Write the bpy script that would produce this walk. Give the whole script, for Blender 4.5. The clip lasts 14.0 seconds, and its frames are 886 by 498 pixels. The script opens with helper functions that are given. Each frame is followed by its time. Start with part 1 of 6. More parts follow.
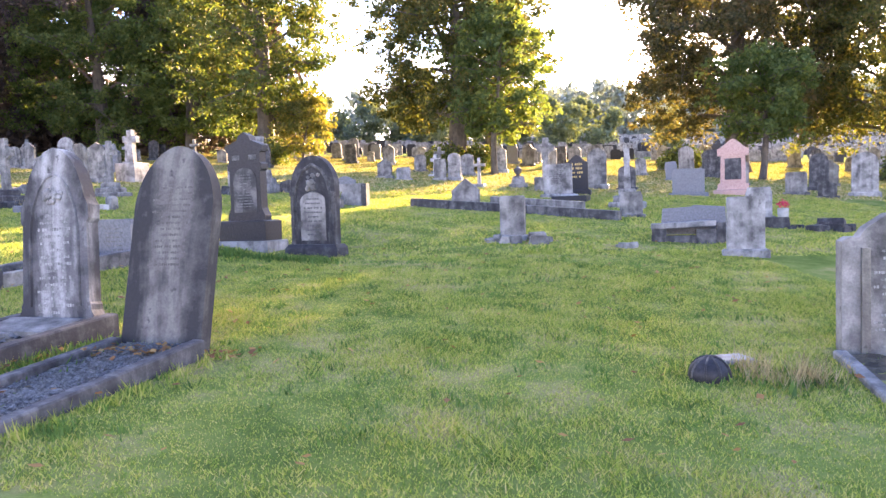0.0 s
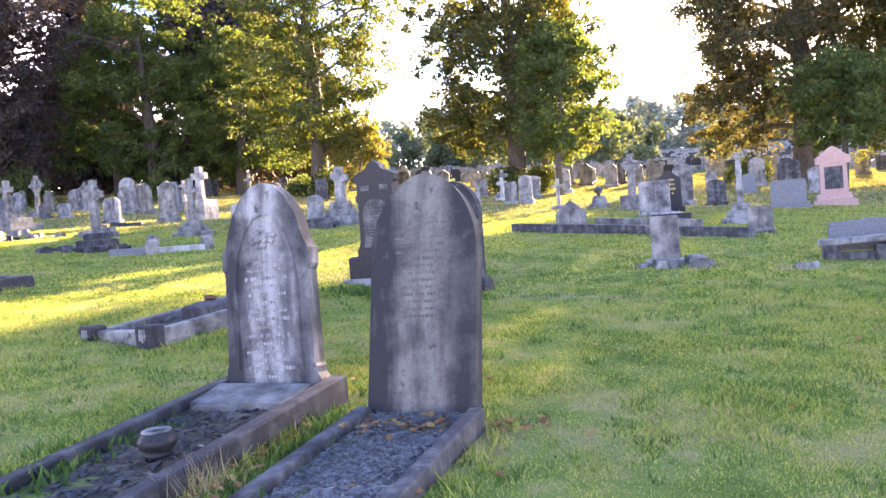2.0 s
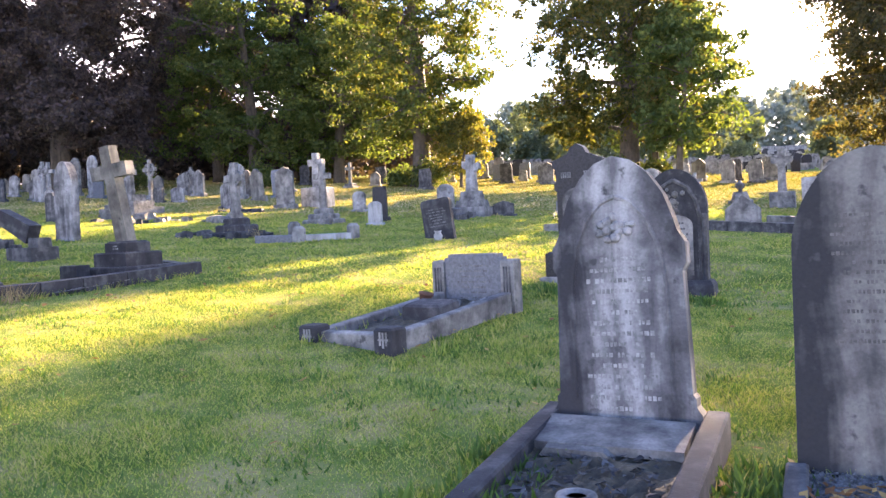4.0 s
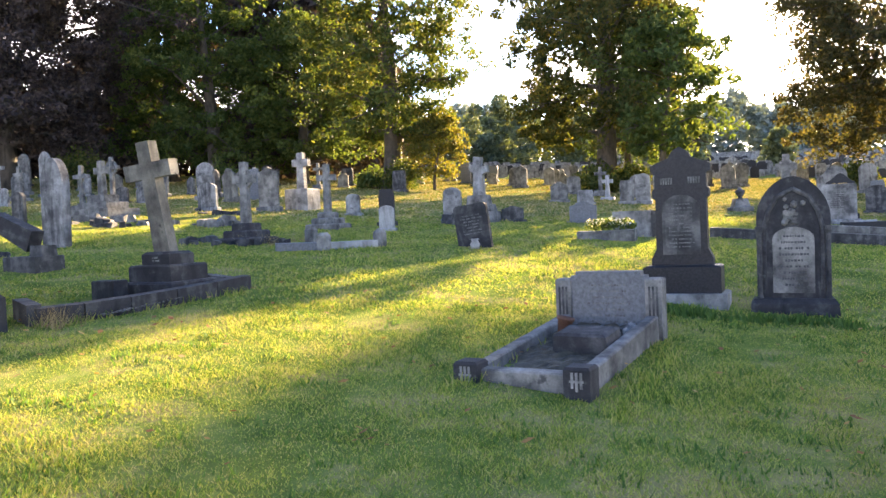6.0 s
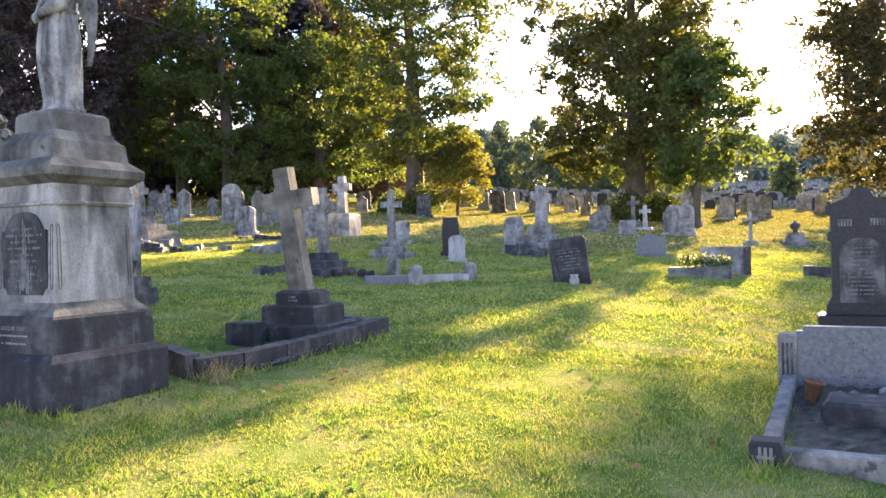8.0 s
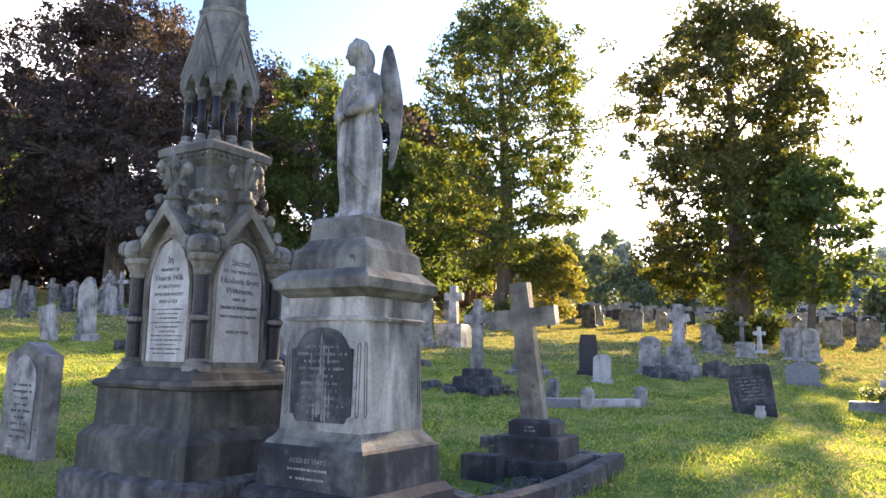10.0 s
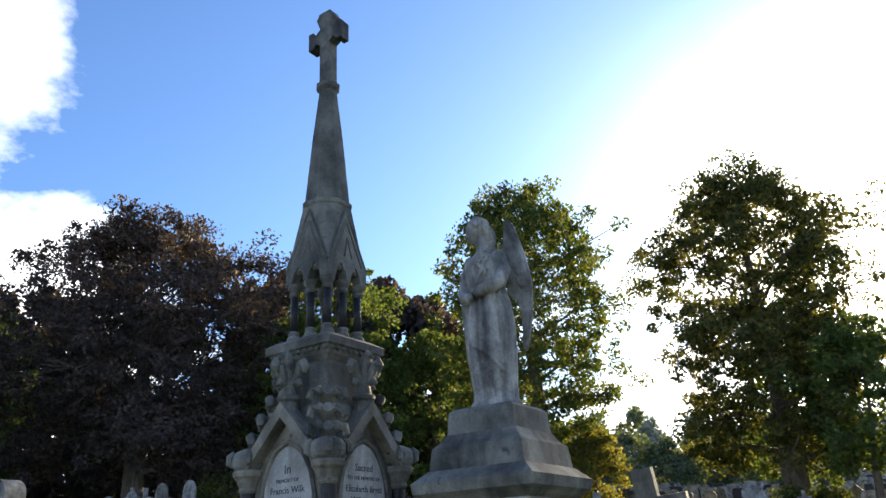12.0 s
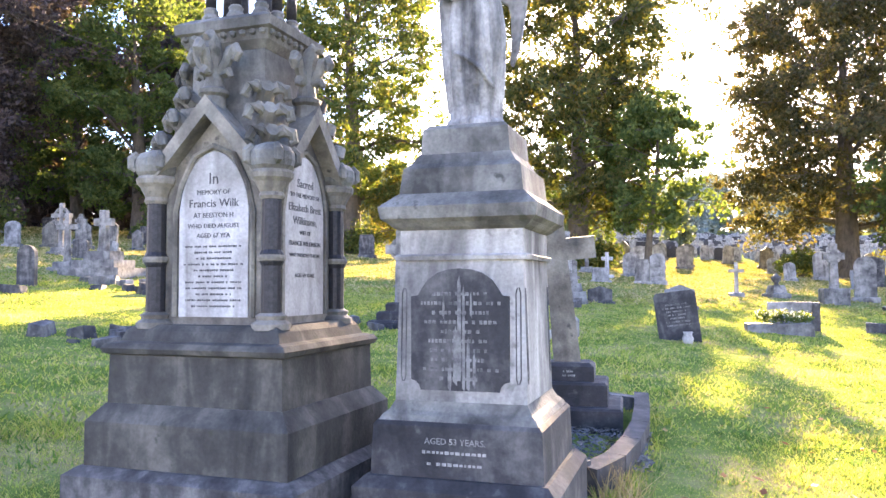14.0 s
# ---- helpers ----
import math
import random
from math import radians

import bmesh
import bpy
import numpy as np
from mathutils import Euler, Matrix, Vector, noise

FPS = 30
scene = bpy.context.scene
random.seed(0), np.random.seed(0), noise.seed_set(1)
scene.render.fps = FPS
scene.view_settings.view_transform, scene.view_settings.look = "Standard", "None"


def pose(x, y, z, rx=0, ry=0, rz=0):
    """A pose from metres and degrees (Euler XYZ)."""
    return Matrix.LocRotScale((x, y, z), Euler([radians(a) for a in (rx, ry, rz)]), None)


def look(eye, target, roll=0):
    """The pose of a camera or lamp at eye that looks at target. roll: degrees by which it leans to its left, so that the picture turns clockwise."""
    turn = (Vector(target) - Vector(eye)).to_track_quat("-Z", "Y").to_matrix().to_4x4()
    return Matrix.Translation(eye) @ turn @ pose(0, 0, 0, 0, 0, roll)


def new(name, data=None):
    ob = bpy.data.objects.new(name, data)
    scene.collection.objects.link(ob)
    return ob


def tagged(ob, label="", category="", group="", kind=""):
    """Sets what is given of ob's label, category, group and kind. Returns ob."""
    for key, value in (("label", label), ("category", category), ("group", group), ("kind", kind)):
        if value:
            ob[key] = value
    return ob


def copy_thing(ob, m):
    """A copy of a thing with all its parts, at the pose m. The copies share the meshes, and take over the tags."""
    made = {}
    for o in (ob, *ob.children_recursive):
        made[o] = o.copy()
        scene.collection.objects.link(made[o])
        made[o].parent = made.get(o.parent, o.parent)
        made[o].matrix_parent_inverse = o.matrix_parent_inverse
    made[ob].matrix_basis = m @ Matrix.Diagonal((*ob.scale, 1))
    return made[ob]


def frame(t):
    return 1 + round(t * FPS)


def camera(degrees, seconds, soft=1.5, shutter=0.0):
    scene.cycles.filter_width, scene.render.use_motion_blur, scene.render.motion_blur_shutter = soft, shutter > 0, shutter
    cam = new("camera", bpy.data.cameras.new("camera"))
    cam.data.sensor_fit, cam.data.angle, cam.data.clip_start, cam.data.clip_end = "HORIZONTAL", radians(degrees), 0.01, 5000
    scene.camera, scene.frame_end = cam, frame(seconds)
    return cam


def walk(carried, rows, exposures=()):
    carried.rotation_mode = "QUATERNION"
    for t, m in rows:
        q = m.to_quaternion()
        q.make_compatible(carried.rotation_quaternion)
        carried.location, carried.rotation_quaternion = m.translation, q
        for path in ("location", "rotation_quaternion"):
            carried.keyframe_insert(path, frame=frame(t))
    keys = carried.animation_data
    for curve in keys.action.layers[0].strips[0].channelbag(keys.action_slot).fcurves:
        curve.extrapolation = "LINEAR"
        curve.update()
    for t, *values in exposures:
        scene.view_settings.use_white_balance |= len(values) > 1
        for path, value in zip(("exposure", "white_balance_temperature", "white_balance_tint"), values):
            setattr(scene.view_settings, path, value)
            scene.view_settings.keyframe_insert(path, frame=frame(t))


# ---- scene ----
cam = camera(59.9, 14.0)
PATH = [
    (0, (-0.055, 0.276, 1.48), (-0.051, 2.272, 1.361), -1.9),
    (0.5, (-0.53, 0.543, 1.517), (-0.433, 2.54, 1.453), -2.0),
    (1, (-0.923, 0.823, 1.527), (-0.836, 2.82, 1.461), -2.7),
    (1.4, (-1.281, 1.022, 1.535), (-1.308, 3.021, 1.478), -4.6),
    (1.5, (-1.374, 1.07, 1.539), (-1.416, 3.069, 1.483), -4.6),
    (2, (-1.857, 1.323, 1.62), (-1.925, 3.321, 1.569), -4.4),
    (2.5, (-2.313, 1.645, 1.664), (-2.535, 3.632, 1.604), -4.3),
    (3, (-2.837, 1.863, 1.693), (-3.082, 3.847, 1.639), -3.5),
    (3.5, (-3.288, 2.134, 1.678), (-3.532, 4.118, 1.627), -3.1),
    (4, (-3.759, 2.468, 1.71), (-4.007, 4.451, 1.654), -2.9),
    (4.2, (-3.974, 2.577, 1.704), (-4.225, 4.56, 1.651), -2.8),
    (6.3, (-5.937, 3.593, 1.945), (-6.013, 5.59, 1.886), -2.6),
    (6.5, (-6.118, 3.698, 1.973), (-6.194, 5.695, 1.915), -2.8),
    (7, (-6.659, 3.895, 2.016), (-6.727, 5.893, 1.961), -3.2),
    (7.2, (-6.852, 3.953, 2.035), (-6.915, 5.951, 1.979), -3.0),
    (9.3, (-8.897, 4.596, 2.266), (-8.961, 6.587, 2.431), 0.5),
    (9.5, (-9.09, 4.631, 2.254), (-9.155, 6.62, 2.436), 0.5),
    (10, (-9.533, 4.8, 2.302), (-9.723, 6.77, 2.582), 1.1),
    (10.5, (-9.83, 4.952, 2.354), (-10.108, 6.877, 2.812), -0.1),
    (11, (-10.103, 5.009, 2.364), (-10.351, 6.9, 2.963), -2.3),
    (11.5, (-10.277, 5.014, 2.376), (-10.475, 6.875, 3.082), -3.1),
    (12, (-10.407, 5.114, 2.367), (-10.598, 6.958, 3.118), -3.0),
    (12.5, (-10.544, 5.289, 2.39), (-10.721, 7.18, 3.014), -2.7),
    (13, (-10.808, 5.443, 2.353), (-10.892, 7.415, 2.68), -0.5),
    (13.5, (-11.141, 5.648, 2.389), (-10.976, 7.637, 2.528), 0.9),
    (14, (-11.412, 5.937, 2.398), (-11.111, 7.911, 2.493), -0.2),
]
EXPOSURES = [(0, 4.28, 7300, 31), (0.5, 4.15, 7150, 32), (1.5, 4.25, 6950, 32), (3, 4.15, 6950, 31), (4.2, 3.84, 7100, 27), (6.5, 3.42, 7300, 17), (7.2, 3.42, 7300, 17), (9.3, 3.8, 6950, 26),
             (9.7, 3.6, 6900, 24), (10, 3.38, 7050, 19), (10.5, 3.08, 6900, 18), (11, 2.7, 6750, 14), (11.5, 2.42, 6550, 10), (12, 2.33, 6450, 9), (12.5, 2.55, 6650, 11),
             (13, 3.42, 6850, 19), (13.5, 4.15, 7000, 23), (14, 4.4, 7050, 25)]
walk(cam, [(t, look(eye, target, roll)) for t, eye, target, roll in PATH], EXPOSURES)

# ---- world, sun ----
SUN_AZ, SUN_EL = 25.7, 16.5
SUN_DIR = Vector((math.sin(radians(SUN_AZ)) * math.cos(radians(SUN_EL)),
                  math.cos(radians(SUN_AZ)) * math.cos(radians(SUN_EL)), math.sin(radians(SUN_EL))))
world = bpy.data.worlds.new("world")
scene.world = world
world.use_nodes = True
wn, wl = world.node_tree.nodes, world.node_tree.links


def wnode(kind, **inputs):
    n = wn.new(kind)
    for k, v in inputs.items():
        n.inputs[int(k[1:])].default_value = v
    return n


sky = wn.new("ShaderNodeTexSky")
sky.sky_type, sky.sun_disc = "NISHITA", False
sky.sun_elevation, sky.sun_rotation = radians(SUN_EL), radians(SUN_AZ)
coord = wn.new("ShaderNodeTexCoord")
sep = wn.new("ShaderNodeSeparateXYZ")
wl.new(coord.outputs["Generated"], sep.inputs[0])
lift = wnode("ShaderNodeMath", _1=0.22)
lift.operation = "ADD"
wl.new(sep.outputs[2], lift.inputs[0])
flat = []
for axis in (0, 1):
    d = wn.new("ShaderNodeMath")
    d.operation = "DIVIDE"
    wl.new(sep.outputs[axis], d.inputs[0])
    wl.new(lift.outputs[0], d.inputs[1])
    flat.append(d)
comb = wnode("ShaderNodeCombineXYZ", _2=7.3)
wl.new(flat[0].outputs[0], comb.inputs[0])
wl.new(flat[1].outputs[0], comb.inputs[1])
cloud_noise = wn.new("ShaderNodeTexNoise")
cloud_noise.inputs["Scale"].default_value = 2.3
cloud_noise.inputs["Detail"].default_value = 9
cloud_noise.inputs["Roughness"].default_value = 0.58
wl.new(comb.outputs[0], cloud_noise.inputs["Vector"])
cloud_ramp = wn.new("ShaderNodeValToRGB")
cloud_ramp.color_ramp.elements[0].position = 0.5
cloud_ramp.color_ramp.elements[1].position = 0.66


def wmath(op, a, b=None):
    n = wn.new("ShaderNodeMath")
    n.operation = op
    for i, v in enumerate((a, b)):
        if isinstance(v, (int, float)):
            n.inputs[i].default_value = v
        elif v is not None:
            wl.new(v, n.inputs[i])
    return n.outputs[0]


def wrange(v, a, b, c, d):
    n = wn.new("ShaderNodeMapRange")
    n.interpolation_type = "SMOOTHSTEP"
    for i, q in zip((1, 2, 3, 4), (a, b, c, d)):
        n.inputs[i].default_value = q
    wl.new(v, n.inputs[0])
    return n.outputs[0]


# a cloud bank to the north-west and a bright bank that climbs towards the sun's side
bearing = wmath("ARCTAN2", sep.outputs[0], sep.outputs[1])
height = wmath("ARCSINE", sep.outputs[2])
west_bank = wrange(bearing, radians(-46), radians(-13), radians(37), radians(9))
east_bank = wrange(bearing, radians(-10), radians(34), radians(9), radians(34))
behind = wrange(wmath("ABSOLUTE", bearing), radians(45), radians(85), 0.0, radians(26))
edge = wmath("SUBTRACT", wmath("SUBTRACT", wmath("MAXIMUM", west_bank, east_bank), behind), height)
low = wn.new("ShaderNodeMapRange")
for i, q in zip((1, 2, 3, 4), (-0.2, 0.16, -0.2, 0.19)):
    low.inputs[i].default_value = q
wl.new(edge, low.inputs[0])
bank = wn.new("ShaderNodeMath")
bank.operation = "ADD"
wl.new(cloud_noise.outputs[0], bank.inputs[0])
wl.new(low.outputs[0], bank.inputs[1])
wl.new(bank.outputs[0], cloud_ramp.inputs[0])
dot = wn.new("ShaderNodeVectorMath")
dot.operation = "DOT_PRODUCT"
dot.inputs[1].default_value = SUN_DIR
wl.new(coord.outputs["Generated"], dot.inputs[0])
near_sun = wnode("ShaderNodeMath", _1=0.0)
near_sun.operation = "MAXIMUM"
wl.new(dot.outputs["Value"], near_sun.inputs[0])
halo = wnode("ShaderNodeMath", _1=55.0)
halo.operation = "POWER"
wl.new(near_sun.outputs[0], halo.inputs[0])
blue = wnode("ShaderNodeMix")
blue.data_type, blue.blend_type = "RGBA", "MULTIPLY"
blue.inputs[0].default_value = 1.0
blue.inputs[7].default_value = (0.53, 0.74, 1.08, 1)
wl.new(sky.outputs[0], blue.inputs[6])
clouds = wnode("ShaderNodeMix")
clouds.data_type = "RGBA"
clouds.inputs[7].default_value = (9.0, 9.0, 9.4, 1)
wl.new(cloud_ramp.outputs[0], clouds.inputs[0])
wl.new(blue.outputs[2], clouds.inputs[6])
glow = wnode("ShaderNodeMix")
glow.data_type, glow.blend_type = "RGBA", "ADD"
glow.inputs[7].default_value = (16.0, 14.6, 12.5, 1)
veil = wn.new("ShaderNodeMath")
veil.operation = "MULTIPLY"
veil.use_clamp = True
wl.new(halo.outputs[0], veil.inputs[0])
thick = wnode("ShaderNodeMath", _1=5.0, _2=-1.6)
thick.operation = "MULTIPLY_ADD"
thick.use_clamp = True
wl.new(cloud_noise.outputs[0], thick.inputs[0])
thick2 = wnode("ShaderNodeMath", _1=0.6, _2=0.4)
thick2.operation = "MULTIPLY_ADD"
wl.new(thick.outputs[0], thick2.inputs[0])
wl.new(thick2.outputs[0], veil.inputs[1])
wl.new(veil.outputs[0], glow.inputs[0])
wl.new(clouds.outputs[2], glow.inputs[6])
wl.new(glow.outputs[2], wn["Background"].inputs[0])
wn["Background"].inputs[1].default_value = 0.055

sun = new("sun", bpy.data.lights.new("sun", "SUN"))
sun.data.energy, sun.data.angle, sun.data.color = 4.5, radians(0.6), (1.0, 0.81, 0.53)
sun.matrix_world = look(SUN_DIR * 200, (0, 0, 0))

# ---- materials ----


def material(name, ramp, scale=3.0, rough=0.85, shine=0.5, bump=0.3, fine=60.0, streak=0.0, translucent=0.0, island=False, metal=0.0,
             spots=None, sides=None, coords="Object", per_object=0.0):
    """A surface with a coarse pattern between the ramp's colours, fine grain, optional vertical streaks and lichen spots."""
    m = bpy.data.materials.new(name)
    m.use_nodes = True
    n, l = m.node_tree.nodes, m.node_tree.links
    bsdf = n["Principled BSDF"]
    bsdf.inputs["Roughness"].default_value = rough
    bsdf.inputs["Metallic"].default_value = metal
    bsdf.inputs["Specular IOR Level"].default_value = shine
    tc = n.new("ShaderNodeTexCoord")
    src = tc.outputs[coords]
    if per_object:
        info = n.new("ShaderNodeObjectInfo")
        shift = n.new("ShaderNodeVectorMath")
        shift.operation = "MULTIPLY_ADD"
        shift.inputs[1].default_value = (1, 1, 1)
        l.new(src, shift.inputs[0])
        sc = n.new("ShaderNodeMath")
        sc.operation = "MULTIPLY"
        sc.inputs[1].default_value = 37.0
        l.new(info.outputs["Random"], sc.inputs[0])
        l.new(sc.outputs[0], shift.inputs[2])
        src = shift.outputs[0]
    big = n.new("ShaderNodeTexNoise")
    big.inputs["Scale"].default_value = scale
    big.inputs["Detail"].default_value = 6
    big.inputs["Roughness"].default_value = 0.65
    l.new(src, big.inputs["Vector"])
    value = big.outputs[0]
    if streak:
        sq = n.new("ShaderNodeMapping")
        sq.inputs["Scale"].default_value = (2.6, 2.6, 0.5)
        l.new(src, sq.inputs["Vector"])
        st = n.new("ShaderNodeTexNoise")
        st.inputs["Scale"].default_value = 1.6
        st.inputs["Detail"].default_value = 7
        st.inputs["Distortion"].default_value = 1.3
        l.new(sq.outputs[0], st.inputs["Vector"])
        mx = n.new("ShaderNodeMix")
        mx.inputs[0].default_value = streak
        l.new(value, mx.inputs[2])
        l.new(st.outputs[0], mx.inputs[3])
        value = mx.outputs[0]
    if island:
        geo = n.new("ShaderNodeNewGeometry")
        mx = n.new("ShaderNodeMix")
        mx.inputs[0].default_value = 0.46
        l.new(value, mx.inputs[2])
        l.new(geo.outputs["Random Per Island"], mx.inputs[3])
        value = mx.outputs[0]
    if sides:
        # soot that has settled in two upright bands along a slab's sides
        sx = n.new("ShaderNodeSeparateXYZ")
        l.new(tc.outputs["Object"], sx.inputs[0])
        ab = n.new("ShaderNodeMath")
        ab.operation = "ABSOLUTE"
        l.new(sx.outputs[0], ab.inputs[0])
        mr = n.new("ShaderNodeMapRange")
        mr.interpolation_type = "SMOOTHSTEP"
        for i, v in zip((1, 2, 3, 4), sides):
            mr.inputs[i].default_value = v
        l.new(ab.outputs[0], mr.inputs[0])
        sb = n.new("ShaderNodeMath")
        sb.operation = "SUBTRACT"
        l.new(value, sb.inputs[0])
        l.new(mr.outputs[0], sb.inputs[1])
        value = sb.outputs[0]
    cr = n.new("ShaderNodeValToRGB")
    els = cr.color_ramp.elements
    for i, (pos, col) in enumerate(ramp):
        e = els[i] if i < 2 else els.new(pos)
        e.position, e.color = pos, (*col, 1)
    l.new(value, cr.inputs[0])
    colour = cr.outputs[0]
    grain = n.new("ShaderNodeTexNoise")
    grain.inputs["Scale"].default_value = fine
    grain.inputs["Detail"].default_value = 4
    l.new(src, grain.inputs["Vector"])
    if spots:
        sp = n.new("ShaderNodeValToRGB")
        sp.color_ramp.elements[0].position, sp.color_ramp.elements[1].position = 0.64, 0.72
        mid = n.new("ShaderNodeTexNoise")
        mid.inputs["Scale"].default_value = 11
        mid.inputs["Detail"].default_value = 5
        l.new(src, mid.inputs["Vector"])
        l.new(mid.outputs[0], sp.inputs[0])
        mx = n.new("ShaderNodeMix")
        mx.data_type = "RGBA"
        mx.inputs[7].default_value = (*spots, 1)
        l.new(sp.outputs[0], mx.inputs[0])
        l.new(colour, mx.inputs[6])
        colour = mx.outputs[2]
    if not island:
        g = n.new("ShaderNodeMix")
        g.data_type, g.blend_type = "RGBA", "OVERLAY"
        g.inputs[0].default_value = 0.35
        l.new(colour, g.inputs[6])
        l.new(grain.outputs[0], g.inputs[7])
        colour = g.outputs[2]
        b = n.new("ShaderNodeBump")
        b.inputs["Strength"].default_value = bump
        b.inputs["Distance"].default_value = 0.01
        l.new(grain.outputs[0], b.inputs["Height"])
        l.new(b.outputs[0], bsdf.inputs["Normal"])
    l.new(colour, bsdf.inputs["Base Color"])
    if translucent:
        tr = n.new("ShaderNodeBsdfTranslucent")
        warm = n.new("ShaderNodeMix")
        warm.data_type, warm.blend_type = "RGBA", "MULTIPLY"
        warm.inputs[0].default_value = 1.0
        warm.inputs[7].default_value = (1.3, 1.2, 0.5, 1)
        l.new(colour, warm.inputs[6])
        l.new(warm.outputs[2], tr.inputs[0])
        mix = n.new("ShaderNodeMixShader")
        mix.inputs[0].default_value = translucent
        l.new(bsdf.outputs[0], mix.inputs[1])
        l.new(tr.outputs[0], mix.inputs[2])
        l.new(mix.outputs[0], n["Material Output"].inputs[0])
    return m


M_GREY = material("grey_sandstone", [(0.37, (0.042, 0.04, 0.038)), (0.49, (0.13, 0.125, 0.115)), (0.63, (0.27, 0.257, 0.235))], 3.2, streak=0.26, per_object=1, spots=(0.06, 0.058, 0.055))
M_PALE = material("pale_limestone", [(0.37, (0.055, 0.054, 0.052)), (0.48, (0.18, 0.176, 0.168)), (0.63, (0.35, 0.343, 0.328))], 3.2, streak=0.3, per_object=1, spots=(0.1, 0.098, 0.094))
M_BUFF = material("buff_sandstone", [(0.38, (0.045, 0.041, 0.036)), (0.5, (0.125, 0.115, 0.094)), (0.63, (0.245, 0.226, 0.187))], 2.6, streak=0.36, per_object=1, spots=(0.05, 0.047, 0.042))
M_SOOT = material("sooty_stone", [(0.38, (0.014, 0.014, 0.016)), (0.5, (0.05, 0.049, 0.05)), (0.64, (0.15, 0.146, 0.138))], 5.5, streak=0.42, per_object=1, spots=(0.11, 0.11, 0.1))
M_DARK = material("blackened_stone", [(0.38, (0.01, 0.01, 0.012)), (0.51, (0.027, 0.027, 0.03)), (0.66, (0.095, 0.093, 0.09))], 5.5, streak=0.42, per_object=1, spots=(0.065, 0.065, 0.062))
M_MOSSY = material("mossy_sooty_stone", [(0.38, (0.012, 0.012, 0.011)), (0.51, (0.04, 0.039, 0.034)), (0.66, (0.105, 0.1, 0.084))], 4.5, streak=0.5, per_object=1, spots=(0.03, 0.032, 0.022))
M_STAIN = material("stained_sandstone", [(0.38, (0.02, 0.019, 0.019)), (0.48, (0.072, 0.067, 0.06)), (0.6, (0.165, 0.154, 0.133))], 2.4, streak=0.4, sides=(0.1, 0.3, -0.06, 0.16), spots=(0.05, 0.046, 0.044))
M_STREAKED = material("streaked_limestone", [(0.39, (0.03, 0.03, 0.032)), (0.49, (0.125, 0.122, 0.12)), (0.61, (0.33, 0.325, 0.315))], 2.3, streak=0.42, spots=(0.045, 0.045, 0.045))
M_SHOULDER = material("soot_streaked_limestone", [(0.37, (0.024, 0.024, 0.027)), (0.48, (0.11, 0.108, 0.108)), (0.6, (0.33, 0.325, 0.315))], 2.6, streak=0.5, sides=(0.08, 0.3, -0.05, 0.12), spots=(0.045, 0.045, 0.045))
M_DIE = material("whitened_limestone", [(0.36, (0.045, 0.044, 0.042)), (0.47, (0.15, 0.146, 0.138)), (0.62, (0.36, 0.35, 0.33))], 2.3, streak=0.55, spots=(0.16, 0.155, 0.145))
M_MARBLE = material("weathered_white_marble", [(0.36, (0.14, 0.136, 0.124)), (0.48, (0.29, 0.286, 0.276)), (0.7, (0.5, 0.495, 0.48))], 2.5, rough=0.6, streak=0.6)
M_GRANITE = material("dark_granite", [(0.35, (0.009, 0.009, 0.011)), (0.65, (0.026, 0.026, 0.03))], 40, rough=0.5, shine=0.3, bump=0.05, fine=200)
M_BLUEGREY = material("blue_grey_granite", [(0.35, (0.075, 0.081, 0.09)), (0.65, (0.145, 0.155, 0.17))], 30, rough=0.5, bump=0.05, fine=200)
M_PINK = material("pink_granite", [(0.35, (0.3, 0.17, 0.14)), (0.65, (0.46, 0.29, 0.25))], 26, rough=0.5, bump=0.05, fine=160)
M_WEATHER = material("weathered_monument_stone", [(0.37, (0.028, 0.028, 0.025)), (0.49, (0.092, 0.09, 0.08)), (0.63, (0.2, 0.195, 0.172))], 3.4, streak=0.45, per_object=1, spots=(0.05, 0.052, 0.042), bump=0.5)
M_ANGEL = material("weathered_statue_stone", [(0.38, (0.05, 0.049, 0.048)), (0.47, (0.165, 0.162, 0.155)), (0.58, (0.36, 0.352, 0.335))], 3.8, streak=0.55, bump=0.4)
M_LEAD = material("lead_lettering", [(0.3, (0.02, 0.02, 0.022)), (0.7, (0.07, 0.07, 0.075))], 30, rough=0.6)
M_WORN = material("worn_pale_lettering", [(0.4, (0.12, 0.12, 0.116)), (0.6, (0.3, 0.3, 0.285))], 14, rough=0.8)
M_FAINT = material("faint_lettering", [(0.4, (0.06, 0.06, 0.06)), (0.6, (0.17, 0.17, 0.165))], 14, rough=0.8)
M_GILT = material("gilt_lettering", [(0.4, (0.3, 0.2, 0.06)), (0.6, (0.5, 0.36, 0.13))], 20, rough=0.5)
M_GRAVEL = material("grey_gravel", [(0.3, (0.045, 0.043, 0.042)), (0.5, (0.12, 0.116, 0.112)), (0.7, (0.25, 0.245, 0.238))], 55, bump=0.9, fine=120)
M_SOIL = material("dark_soil", [(0.35, (0.03, 0.024, 0.016)), (0.65, (0.1, 0.08, 0.05))], 9, bump=0.8)
M_GROUND = material("mown_grass", [(0.36, (0.085, 0.125, 0.03)), (0.5, (0.15, 0.19, 0.05)), (0.62, (0.26, 0.23, 0.1))], 1.1, rough=1.0, shine=0.0, bump=0.8, fine=70, coords="Object")
